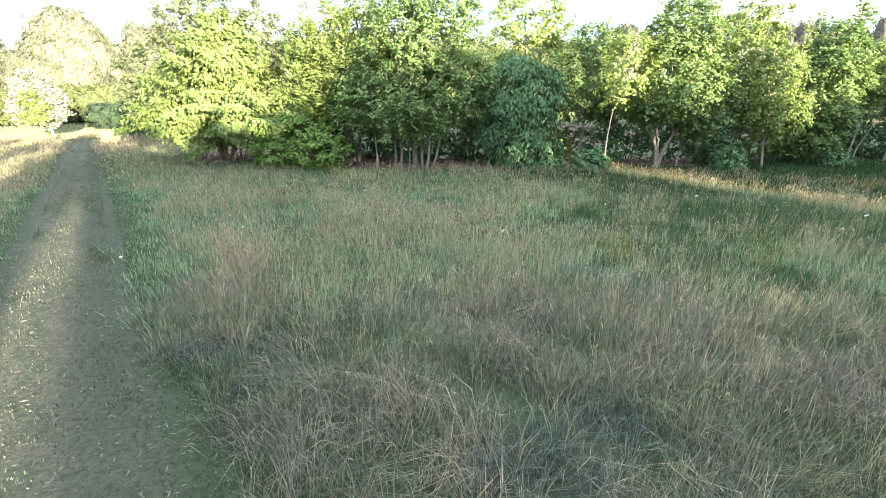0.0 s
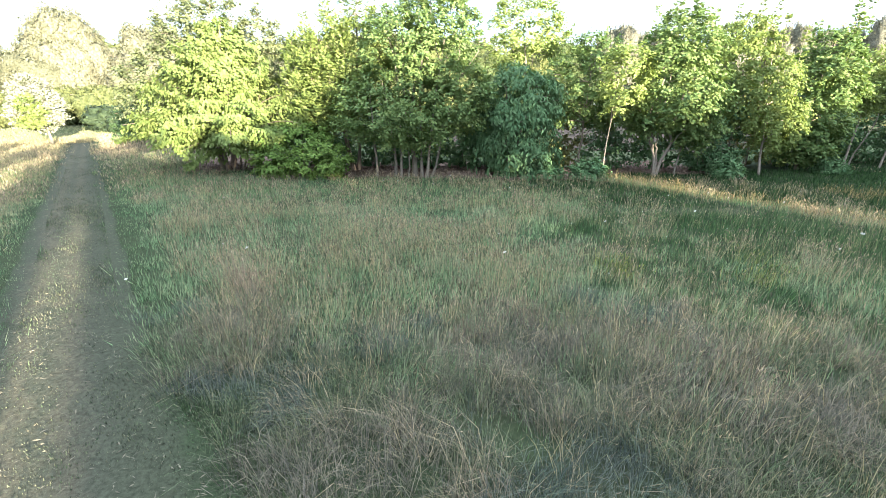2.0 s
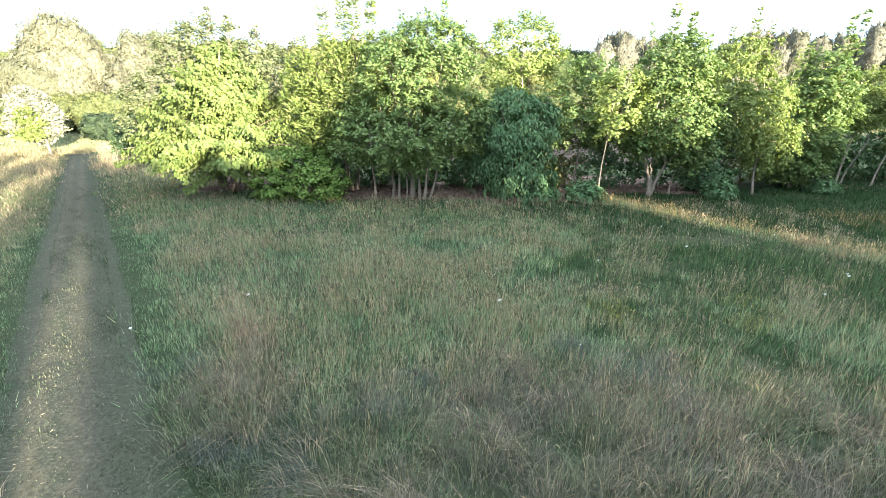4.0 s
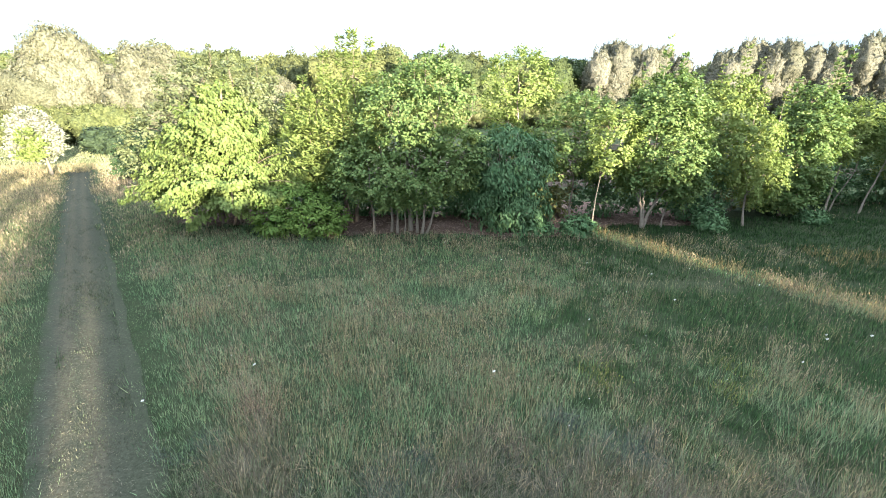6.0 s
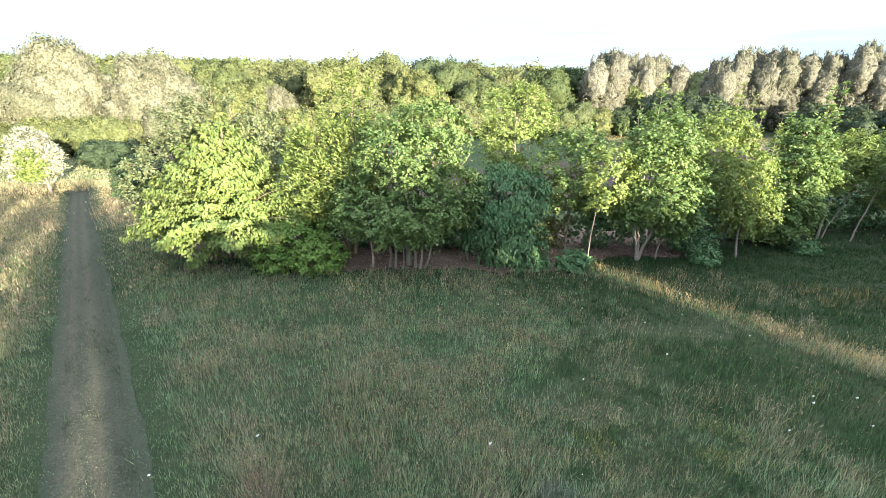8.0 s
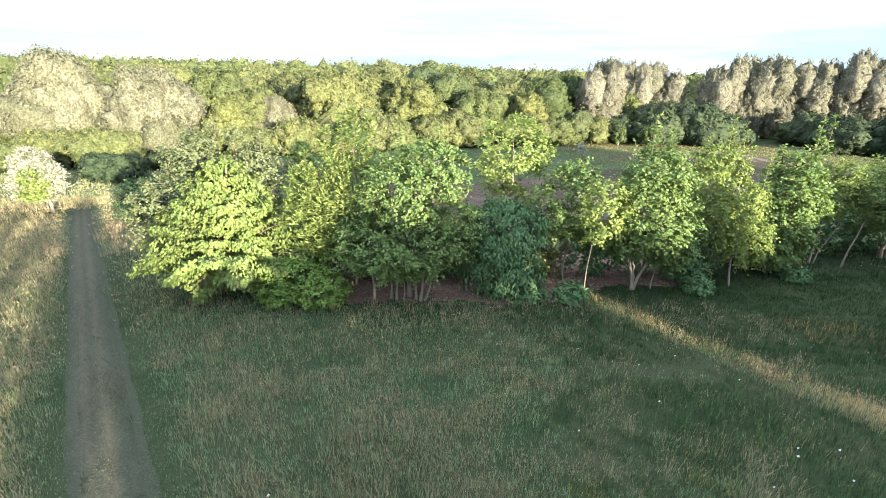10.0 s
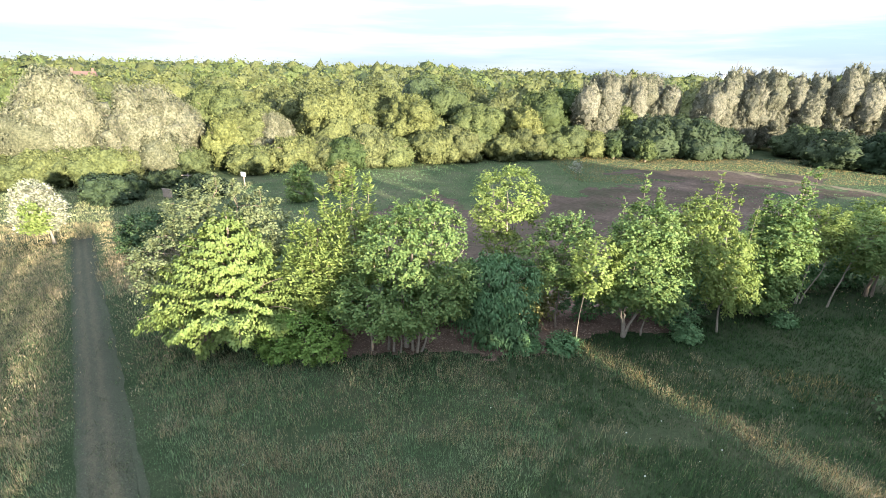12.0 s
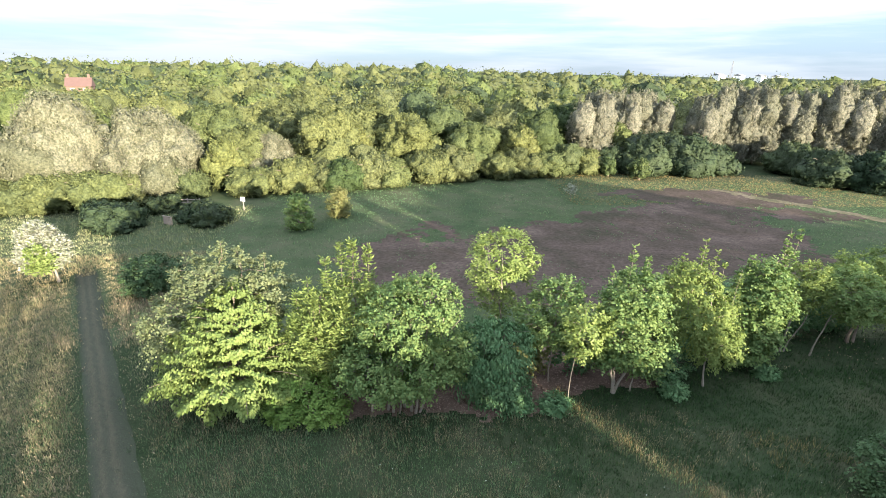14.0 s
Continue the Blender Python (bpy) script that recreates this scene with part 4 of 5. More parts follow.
# ---- the wood's edge ----
def bossed(g, egg, bosses, n, size, swell=0.34, noise=0.5, droop=0.4, rows=30, span=1.62, point=0.0):
    """A far crown: an egg (x, y, z, rx, ry, rz) that swells into rounded bosses with creases between them, closed by a leafy skin and rough with leaf tufts."""
    c, r = np.array(egg[:3]), np.array(egg[3:])
    k = np.arange(bosses) + 0.5
    up = 1 - span * k / bosses                        # evenly spaced, from the top down past the waist
    a = k * 2.39996 + g.uniform(0, 6.28)
    ring = np.sqrt(np.maximum(1 - up * up, 0))
    d = unit(np.stack([ring * np.cos(a), ring * np.sin(a), up], -1) + g.normal(0, 0.10, (bosses, 3))) * g.uniform(0.62, 0.86, (bosses, 1))
    ball = swell * g.uniform(0.7, 1.35, bosses)
    wild, turn = g.normal(0, 0.7, (3, 4)), g.uniform(0, 6, 4)

    def swelling(e):
        """How far out the bosses reach along e, and the way their surface faces there."""
        b = e @ d.T
        room = b * b - (d * d).sum(1) + ball * ball
        far = np.where(room > 0, b + np.sqrt(np.maximum(room, 0)), 0.0)
        hit, q = far.argmax(1), np.maximum(far.max(1, keepdims=True), 0.72)
        out = unit(np.where(q > 0.72, (e * q - d[hit]) / ball[hit][:, None], e) / r)
        ragged = np.sin(e @ wild * 9 + turn).sum(1, keepdims=True) * 0.022 + np.sin(e @ wild[::-1] * 19 + turn[::-1]).sum(1, keepdims=True) * 0.018
        return q * (1 + ragged), out

    cols = rows * 2
    h = np.repeat(np.linspace(0.999, 1 - span, rows), cols)
    a = np.tile(np.arange(cols) / cols * 2 * np.pi, rows) + np.repeat(np.arange(rows) % 2, cols) * np.pi / cols
    e = np.stack([np.sqrt(1 - h * h) * np.cos(a), np.sqrt(1 - h * h) * np.sin(a), h], -1)
    skin = c + e * r * swelling(e)[0] * g.normal(0.93, 0.03, (len(e), 1))
    at = np.arange(rows * cols).reshape(rows, cols)
    nxt = np.roll(at, -1, 1)
    quads = np.stack([at[1:], nxt[1:], nxt[:-1], at[:-1]], -1).reshape(-1, 4)

    e = unit(g.normal(0, 1, (n, 3)))
    e[:, 2] = np.where(e[:, 2] < 1 - span, -e[:, 2], e[:, 2])
    q, out = swelling(e)
    tufts, more = clump_quads(c + e * r * q * (1.04 - 0.12 * g.random((n, 1)) ** 1.2), g.normal(0, 1, (n, 3)) + np.array([0, 0, droop]), unit(out + g.normal(0, noise, (n, 3))), size[0] * g.uniform(0.6, 1.4, n), size[1] * g.uniform(0.6, 1.4, n))
    v, f = np.concatenate([skin, tufts]), np.concatenate([quads, more + len(skin)])
    if point:                                   # drawn in towards the top
        rise = np.clip((v[:, 2:] - c[2]) / r[2], 0, 1)
        v[:, :2] = c[:2] + (v[:, :2] - c[:2]) * (1 - point * rise)
    return v, f


def joined(pieces):
    """Several (verts, faces) as one."""
    at, faces = 0, []
    for v, f in pieces:
        faces.append(f + at)
        at += len(v)
    return np.concatenate([v for v, f in pieces]), np.concatenate(faces)


def edge_kind(name, label, h, w, material, leaf=(0.3, 0.22), count=6500, bosses=34, swell=0.34, noise=0.5, group="trees of the wood's edge", bottom=0.0, droop=0.4, pale=False, lobes=5, tall=1.0, point=0.0):
    """One tree of the far edge at the origin: a main dome with lesser domes round it, leafy from bottom to h, to be copied."""
    top = new(name)
    tagged(top, label, "tree", group)
    g = np.random.default_rng(int(h * 100 + w * 10) )
    mid, half = (h + bottom) / 2, (h - bottom) / 2
    if tall > 1:                                # the side plumes overtop the middle
        mid, half = mid - 0.09 * h, half - 0.09 * h
    share = 0.55 if lobes else 1.0
    v = [bossed(g, (0, 0, mid, w * (0.44 if lobes else 0.5), w * (0.44 if lobes else 0.5), half), bosses, int(count * share), leaf, swell, noise, droop, 16 + bosses // 9, point=point * 0.6)]
    for k in range(lobes):
        a = k * 2.39996 + g.uniform(0, 0.8)
        q = g.uniform(0.22, 0.34) * w / tall ** 0.3
        rr = g.uniform(0.24, 0.33) * w / tall ** 0.2
        z = bottom + (h - bottom) * (g.uniform(0.42, 0.80) if tall == 1 else g.uniform(0.5, 0.84))
        v.append(bossed(g, (math.cos(a) * q, math.sin(a) * q, z, rr, rr, rr * tall * g.uniform(0.85, 1.2)), max(8, bosses // 3), int(count * 0.45 / lobes), leaf, swell * 1.2, noise, droop, 10, point=point))
    v, f = joined(v)
    v[:, 2] = np.where(v[:, 2] < 0.08, 0.08 + 0.5 * g.random(len(v)), v[:, 2])
    part("crown", make_mesh("crown", v, f, material, smooth=True), top)
    lines = [limb((0, 0, -0.2), (0.2, 0, h * 0.8), 0.2, 0.05)]
    for k in range(6):
        a = k * 2.4
        lines.append(limb((0.05, 0, h * (0.2 + 0.07 * k)), (math.cos(a) * w * 0.4, math.sin(a) * w * 0.4, h * (0.42 + 0.07 * k)), 0.08, 0.02))
    for k, one in enumerate(lines):
        tv, tf = tubes([one], 6)
        part("branch" if k else "trunk", make_mesh("trunk", tv, tf, BARK_PALE if pale else BARK, smooth=True), top)
    return top


def plant(kind, spots):
    """The first spot takes the tree itself, the others copies."""
    base = None
    for k, (x, y, sc, turn) in enumerate(spots):
        m = Matrix.Translation((x, y, float(ground_z(x, y)))) @ Matrix.Rotation(turn, 4, "Z") @ Matrix.Diagonal((sc, sc, sc * (0.92 + 0.16 * ((k * 37) % 10) / 10), 1))
        if base is None:
            base = (x, y)
            first = m
        else:
            copy_thing(kind, m)
    kind.matrix_basis = first


W_GREY = edge_kind("white_willow", "tall pale grey-green willow, drooping, lit by low sun", 10.4, 11.2, LEAF_GREY, (0.25, 0.12), 16000, 110, 0.24, 0.45, droop=-2.0, bottom=-3.5, lobes=3)
plant(W_GREY, [(-32.0, 57.5, 1.0, 0.4), (-42.0, 57.5, 1.06, 2.0), (-52.0, 55.5, 0.95, 3.1), (-61, 52, 1.05, 4.0), (-19.4, 62.0, 0.55, 1.0)])
W_POP = edge_kind("grey_poplar", "tall narrow silvery-grey poplar in full evening sun", 11.0, 8.4, LEAF_SILVER, (0.30, 0.12), 9500, 120, 0.16, 0.5, pale=True, droop=3.0, bottom=-2, lobes=6, tall=1.9, point=0.12)
plant(W_POP, [(24.3, 72.0, 1.02, 0.3), (32.0, 79, 0.90, 1.3), (37, 80.5, 0.94, 2.3), (44.5, 77, 0.96, 0.7), (49.3, 77.5, 0.98, 1.9), (53.5, 77, 1.02, 3.3), (58, 76, 1.02, 4.3), (62, 74, 1.02, 5.3), (66, 72, 1.02, 0.1), (70, 68.5, 1.02, 1.1), (74.5, 65, 1.02, 2.2), (79, 61, 1.02, 2.9), (84, 56, 1.02, 0.9)])
W_MID = edge_kind("edge_tree", "rounded mid-green tree at the wood's edge", 8.8, 8.6, WOOD_MID, (0.23, 0.15), 7800, 72, 0.22, 0.5, bottom=-1.0, lobes=5)
plant(W_MID, [(-22.5, 63, 0.92, 0.2), (-12.5, 63.0, 1.0, 1.2), (-2.5, 66, 0.94, 2.2), (6.5, 66.5, 0.86, 3.2), (16, 70, 0.94, 4.2), (-28, 67, 1.1, 5.0), (-7.5, 71.5, 1.12, 0.6), (21, 76, 0.95, 1.6)])
W_OLIVE = edge_kind("edge_tree", "olive-tinged tree with yellowing tips at the wood's edge", 8.6, 7.0, WOOD_OLIVE, (0.23, 0.15), 7400, 66, 0.22, 0.5, droop=1.2, bottom=-1.0, lobes=5)
plant(W_OLIVE, [(-17, 69.0, 1.06, 0.2), (2, 71.5, 1.06, 2.0), (11, 72.5, 1.0, 3.0), (-20, 73.6, 1.16, 5.0)])
W_LIGHT = edge_kind("edge_tree", "light yellow-green tree at the wood's edge", 7.8, 5.6, WOOD_LIGHT, (0.22, 0.14), 6000, 58, 0.23, 0.5, bottom=-1.5)
plant(W_LIGHT, [(13.0, 66.4, 0.97, 0.2), (-24.0, 58.0, 0.81, 1.0), (29, 74.5, 0.86, 2.0), (-9.6, 66.0, 0.92, 0.5)])
H_MID = edge_kind("hedge_shrub", "bushy mid-green shrub of the hedge below the wood", 4.0, 6.4, WOOD_MID, (0.22, 0.14), 3800, 52, 0.24, 0.5, group="hedge below the wood", bottom=-1.6, lobes=4)
plant(H_MID, [(-20.5, 55.5, 0.9, 0.1), (-15.5, 56.5, 1.0, 0.8), (-9.5, 57, 0.95, 1.6), (-4.5, 59, 0.95, 2.4), (1, 61.5, 1.0, 3.2), (9.8, 64, 0.9, 4.0), (16, 65.8, 0.95, 4.8), (-35, 51.5, 0.95, 5.6), (-39.5, 50.8, 1.0, 0.4), (-44.5, 49.6, 0.95, 2.4), (-49, 48, 1.0, 1.3), (22.5, 67.5, 0.9, 2.2)])
H_OLIVE = edge_kind("hedge_shrub", "brownish-green shrub of the hedge below the wood", 3.9, 6.0, WOOD_OLIVE, (0.22, 0.14), 3500, 52, 0.24, 0.5, group="hedge below the wood", bottom=-1.6, lobes=4)
plant(H_OLIVE, [(-12.5, 57, 0.9, 0.1), (-6.8, 58.5, 1.05, 0.9), (4.3, 62.5, 1.05, 1.8), (13, 65, 1.0, 2.7), (19.5, 67, 0.95, 3.6), (-42, 50.5, 0.8, 4.5), (-53, 47, 1.0, 5.2), (-31.2, 53.2, 0.85, 1.2), (-27, 55, 0.8, 2.2)])
# Their half shade is part of the dark crown colour.
H_DARK = edge_kind("hawthorn", "broad dark-green hawthorn at the field's edge, coloured darker for half shade", 5.6, 8.4, WOOD_DARK, (0.34, 0.20), 3600, 60, 0.25, 0.5, group="dark hawthorns", bottom=-3.5)
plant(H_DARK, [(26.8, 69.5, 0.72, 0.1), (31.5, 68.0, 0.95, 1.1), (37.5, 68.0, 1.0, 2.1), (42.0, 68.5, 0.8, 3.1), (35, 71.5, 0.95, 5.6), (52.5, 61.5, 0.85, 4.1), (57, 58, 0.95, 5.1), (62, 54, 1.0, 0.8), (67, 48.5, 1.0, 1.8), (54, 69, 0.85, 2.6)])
H_SMALL = edge_kind("thorn_bush", "small bright thorn bush before the dark hawthorns", 3.0, 2.8, WOOD_MID, (0.24, 0.17), 1800, 16, group="dark hawthorns", bottom=-0.5, lobes=3)
plant(H_SMALL, [(28.8, 63.5, 1.0, 0.3), (25.3, 65.5, 0.8, 1.3)])
BRM = edge_kind("bramble_bank", "low dark bramble thicket in the far grass", 1.4, 5.0, WOOD_DARK, (0.22, 0.16), 2800, 30, 0.28, 0.35, group="bramble banks", bottom=-0.6, lobes=3)
plant(BRM, [(-28.4, 43.4, 1.0, 0.2), (-23.0, 47.2, 0.55, 1.0), (-20.3, 44.6, 0.85, 2.0), (-31.0, 46.5, 0.9, 3.0), (-27.0, 49, 0.7, 4.0), (-22.2, 45.6, 0.7, 5.0)])

# ---- the wood itself, far off ----
def woods(name, material, low, high, label):
    """The crowns whose draw falls between low and high; every call walks the same layout."""
    g = np.random.default_rng(11)
    vs = []
    rad = 70.0
    while rad < 580:
        step = 9.2 + (rad - 70) * 0.03
        count = int(1.95 * rad / step)
        for k in range(count):
            th = -0.98 + 1.96 * (k + 0.7 * g.random()) / count
            r = rad + step * 0.5 * g.random()
            draw, own = g.random(), np.random.default_rng(int(g.integers(1 << 30)))
            if not low <= draw < high:
                continue
            x, y = r * math.sin(th), r * math.cos(th)
            edge = 66 + 0.12 * max(x, 0) if x > -20 else 66 + (x + 20) * 0.3
            if y < edge + 9 or r < 66:
                continue
            h = own.uniform(6.0, 10.8) + min((r - 76) * 0.008, 3.0) + (own.random() < 0.06) * own.uniform(1, 3)
            if abs(math.degrees(th) + 34.2) < 3.2 and 120 < r < 232:
                h = 6.4
            h -= 2.2 * min(max(x - 10, 0) / 20, 1.0)
            w = step * own.uniform(0.42, 0.56)
            n = int(np.clip(1350 * (85 / r) ** 2.1, 70, 1350))
            size = np.clip(0.0040 * r, 0.30, 1.2)
            egg = (x, y, float(ground_z(x, y)) + h - w * 1.3, w, w, w * 1.3)
            vs.append(bossed(own, egg, int(np.clip(2600 / r, 8, 30)), n, (size, size * 0.7), 0.28, 0.5, 0.5, int(np.clip(1100 / r, 5, 11)), 1.15))
        rad += step
    ob = part(name, make_mesh(name, *joined(vs), material, smooth=True))
    return tagged(ob, label, "woodland", kind="stuff")


woods("woodland_green", WOOD_MID, 0.0, 0.36, "wide broadleaf woodland of rounded green crowns")
woods("woodland_olive", WOOD_OLIVE, 0.36, 0.58, "olive and yellowing crowns of the wide woodland")
woods("woodland_light", WOOD_LIGHT, 0.58, 0.84, "light-green sunlit crowns of the wide woodland")
woods("woodland_dark", WOOD_DARK, 0.84, 1.0, "dark crowns of the wide woodland")

# ---- grass ----
def on_path(x, y, margin=0.0):
    q = x * PN[0] + y * PN[1]
    a = x * PD[0] + y * PD[1]
    wave = 0.05 * np.sin(a * 2.1) + 0.04 * np.sin(a * 5.3 + 1)
    flare = 0.62 * np.maximum(0.0, 5 - a) / 5 - 0.008 * np.clip(a - 5, 0, 20)
    return (q > PATH_L - margin + wave) & (q < PATH_R + margin + wave + flare) & (a < 39)


def by_path(x, y):
    """The grass stands lower beside the path; only near the start it leans over the edge."""
    q = x * PN[0] + y * PN[1]
    a = x * PD[0] + y * PD[1]
    off = np.where(q < (PATH_L + PATH_R) / 2, PATH_L - q, q - PATH_R)
    least = 0.95 - 0.7 * np.clip((a - 5) / 4, 0, 1)
    return np.where((a < 40) & (off > -0.3), np.clip(least + (1 - least) * off / 0.8, least, 1.0), 1.0)


def blades(x, y, h, w, lean, bend, simple=False):
    """Bent blades: a quad and a tip each."""
    n = len(x)
    base = np.stack([x, y, ground_z(x, y) - 0.01], -1)
    ang = R.uniform(0, 2 * np.pi, n)
    side = np.stack([np.cos(ang), np.sin(ang), np.zeros(n)], -1) * (w * 0.5)[:, None]
    mid = base + lean * (h * 0.45)[:, None] * 0.55 + np.array([0, 0, 1.0]) * (h * 0.55)[:, None]
    tip = base + lean * (h * bend)[:, None] + np.array([0, 0, 1.0]) * (h * np.sqrt(np.maximum(1.05 - 0.5 * bend * bend * (lean ** 2).sum(1), 0.12)))[:, None]
    if simple:
        return np.stack([base - side, base + side, tip], 1).reshape(-1, 3), np.arange(n * 3), np.full(n, 3), tip, lean
    v = np.stack([base - side, base + side, mid + side * 0.8, mid - side * 0.8, tip], 1).reshape(-1, 3)
    i = np.arange(n)[:, None] * 5
    f = np.concatenate([i, i + 1, i + 2, i + 3, i + 3, i + 2, i + 4], 1)
    return v, f.reshape(-1), np.tile([4, 3], n), tip, lean


def field(x0, x1, y0, y1, density, tuft, keep, lodge=0.0):
    """Tufts scattered over a rectangle; returns blade feet and their tufts' leaning."""
    n = int((x1 - x0) * (y1 - y0) * density / tuft)
    tx, ty = R.uniform(x0, x1, n), R.uniform(y0, y1, n)
    k = keep(tx, ty)
    tx, ty = tx[k], ty[k]
    x = np.repeat(tx, tuft) + R.normal(0, 0.07, len(tx) * tuft)
    y = np.repeat(ty, tuft) + R.normal(0, 0.07, len(tx) * tuft)
    sway = 0.42 * np.clip(1.3 - ty / 9, 0.3, 1)              # swathes that lean one way, strongest where the grass has fallen over
    wind = np.stack([(cells(tx, ty, 0.9, 61) + cells(tx, ty, 2.3, 62) - 1) * sway, (cells(tx, ty, 0.9, 63) + cells(tx, ty, 2.3, 64) - 1.1) * sway, np.zeros(len(tx))], -1) + R.normal(0, 0.16 + lodge, (len(tx), 3)) * np.array([1, 1, 0])
    ln = np.repeat(wind, tuft, 0) + np.stack([(x - np.repeat(tx, tuft)) * 3.2, (y - np.repeat(ty, tuft)) * 3.2, np.zeros(len(x))], -1) + R.normal(0, 0.24, (len(x), 3)) * np.array([1, 1, 0])
    return x, y, ln, np.repeat(R.uniform(0.75, 1.2, len(tx)), tuft)


def grass(name, zone, density, tuft, h, w, material, bend, keep, label, heads=0.0, head_mat=None, head=(0.10, 0.014), lodge=0.0):
    x, y, ln, tall = field(*zone, density, tuft, keep, lodge)
    n = len(x)
    hh = h * 0.86 * tall * R.uniform(0.5, 1.15, n) * by_path(x, y) * (0.72 + 0.56 * cells(x, y, 1.4, 71)) * (1 + 0.2 * wobble(x, y, 0.55, 5) + 0.22 * wobble(x, y, 3.7, 2))
    v, f, sizes, tip, lean = blades(x, y, hh, w * R.uniform(0.6, 1.3, n), ln, bend, zone[2] > 3 or h < 0.06)
    tagged(part(name, make_mesh(name, v, f, material, sizes)), label, "grass", kind="stuff")
    if heads:
        k = R.random(n) < heads
        ax = unit(lean[k] * 0.8 + np.array([0, 0, 0.8]) + R.normal(0, 0.2, (k.sum(), 3)))
        v, f = leaf_quads(tip[k] - ax * 0.03, ax, R.normal(0, 1, (k.sum(), 3)), head[0] * R.uniform(0.6, 1.3, k.sum()), head[1] * R.uniform(0.7, 1.3, k.sum()))
        tagged(part("seed_heads", make_mesh("seed_heads", v, f, head_mat)), "pale dry seed heads of the meadow grass", "grass", kind="stuff")


def meadow(x, y):
    return ~on_path(x, y, 0.05 - 0.32 * cells(x, y, 2.6, 31)) & ~in_mulch(x, y)


NEAR_LABEL = "long uncut meadow grass, green and straw-coloured"
OPEN = lambda x, y: meadow(x, y) & ~in_bare(x, y) & ~in_track(x, y)
def tone(x, y):
    return 1.5 * (cells(x, y, 0.7, 6) - 0.5) + 1.0 * (cells(x, y, 1.9, 9) - 0.5) + 0.5 * (cells(x, y, 4.6, 2) - 0.5)


def hollow(x, y):
    """Dips between the tussocks, where little grows."""
    return 0.55 * cells(x, y, 1.6, 21) + 0.45 * cells(x, y, 3.8, 22) < 0.31


PINKISH = lambda x, y: meadow(x, y) & (tone(x, y) > 0.14)
BLUISH = lambda x, y: meadow(x, y) & (tone(x, y) < -0.22)
GREENISH = lambda x, y: meadow(x, y) & (np.abs(tone(x, y)) < 0.36)
AWAY = lambda x, y: meadow(x, y) & ~on_path(x, y, 0.45)
def shaded_side(x, y):
    """The shaded side of the meadow, given darker green blades; ragged border, left out along the sunny strip."""
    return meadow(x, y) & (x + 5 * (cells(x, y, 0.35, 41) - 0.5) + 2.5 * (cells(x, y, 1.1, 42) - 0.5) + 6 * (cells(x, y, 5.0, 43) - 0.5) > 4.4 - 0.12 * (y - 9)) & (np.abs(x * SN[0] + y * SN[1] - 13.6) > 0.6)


def band(lo, hi, mask):
    """A mask kept to a band of the meadow whose borders are ragged."""
    def keep(x, y):
        row = y + 1.8 * (cells(x, y, 0.8, 51) - 0.5) + 1.5 * (cells(x, y, 3.0, 52) - 0.5)
        return mask(x, y) & (row >= lo) & (row < hi)
    return keep


NOT_SHADED = lambda x, y: meadow(x, y) & ~shaded_side(x, y)
DENSE = lambda mask: (lambda x, y: mask(x, y) & ~hollow(x, y))
STEMMY = lambda x, y: AWAY(x, y) & ~hollow(x, y) & (cells(x, y, 0.8, 81) + cells(x, y, 2.2, 82) > 0.86)
BLEACHED = lambda x, y: AWAY(x, y) & (tone(x, y) > 0.12)
STEMS = "thin pale flowering stems above the meadow grass"
# the tangle nearest to the start
grass("meadow_grass", (-4.5, 5.2, 1.0, 5.9), 1500, 14, 0.30, 0.0050, G_NEAR, 1.0, band(0, 5.0, DENSE(GREENISH)), NEAR_LABEL, 0.04, G_DRY, (0.05, 0.006), 0.3)
grass("meadow_grass", (-4.5, 5.2, 1.0, 5.9), 1500, 16, 0.31, 0.0048, G_PINK, 1.0, band(0, 5.0, DENSE(PINKISH)), "pinkish bleached grass in patches", 0.10, G_PINK, (0.05, 0.006), 0.42)
grass("meadow_grass", (-4.5, 5.2, 1.0, 5.9), 1500, 16, 0.28, 0.0050, G_BLUE, 1.05, band(0, 5.0, DENSE(BLUISH)), "blue-green lodged grass in patches", 0.03, G_DRY, (0.05, 0.006), 0.6)
grass("meadow_grass", (-4.5, 5.2, 1.0, 5.9), 220, 18, 0.36, 0.0042, G_DRY, 1.1, band(0, 5.0, DENSE(AWAY)), "fallen tangled tufts of bleached grass", 0.05, G_DRY, (0.05, 0.006), 0.7)
grass("meadow_grass", (-4.5, 5.2, 1.0, 7.0), 300, 6, 0.14, 0.005, G_GREEN, 0.8, hollow, "low green blades in the dips", 0.0)
grass("meadow_grass", (-7.5, 8.5, 1.5, 5.9), 70, 7, 0.42, 0.0036, G_PALE, 0.6, band(2.4, 4.8, STEMMY), STEMS, 0.9, G_DRY, (0.06, 0.007), 0.15)
# the meadow beyond: a close green sward, with pale stems and bleached patches standing over it
grass("meadow_grass", (-7.5, 8.5, 3.2, 8.3), 1000, 7, 0.25, 0.0085, G_SWARD, 0.7, band(3.9, 7.0, NOT_SHADED), NEAR_LABEL, 0.0)
grass("meadow_grass", (-7.5, 8.5, 3.2, 8.3), 330, 9, 0.30, 0.0065, G_DRY, 0.7, band(3.9, 7.0, BLEACHED), "pinkish bleached grass in patches", 0.2, G_DRY, (0.05, 0.007), 0.1)
grass("meadow_grass", (-7.5, 8.5, 3.2, 8.3), 400, 7, 0.42, 0.0050, G_PALE, 0.55, band(3.9, 7.0, lambda x, y: STEMMY(x, y) & ~shaded_side(x, y)), STEMS, 0.9, G_DRY, (0.065, 0.008))
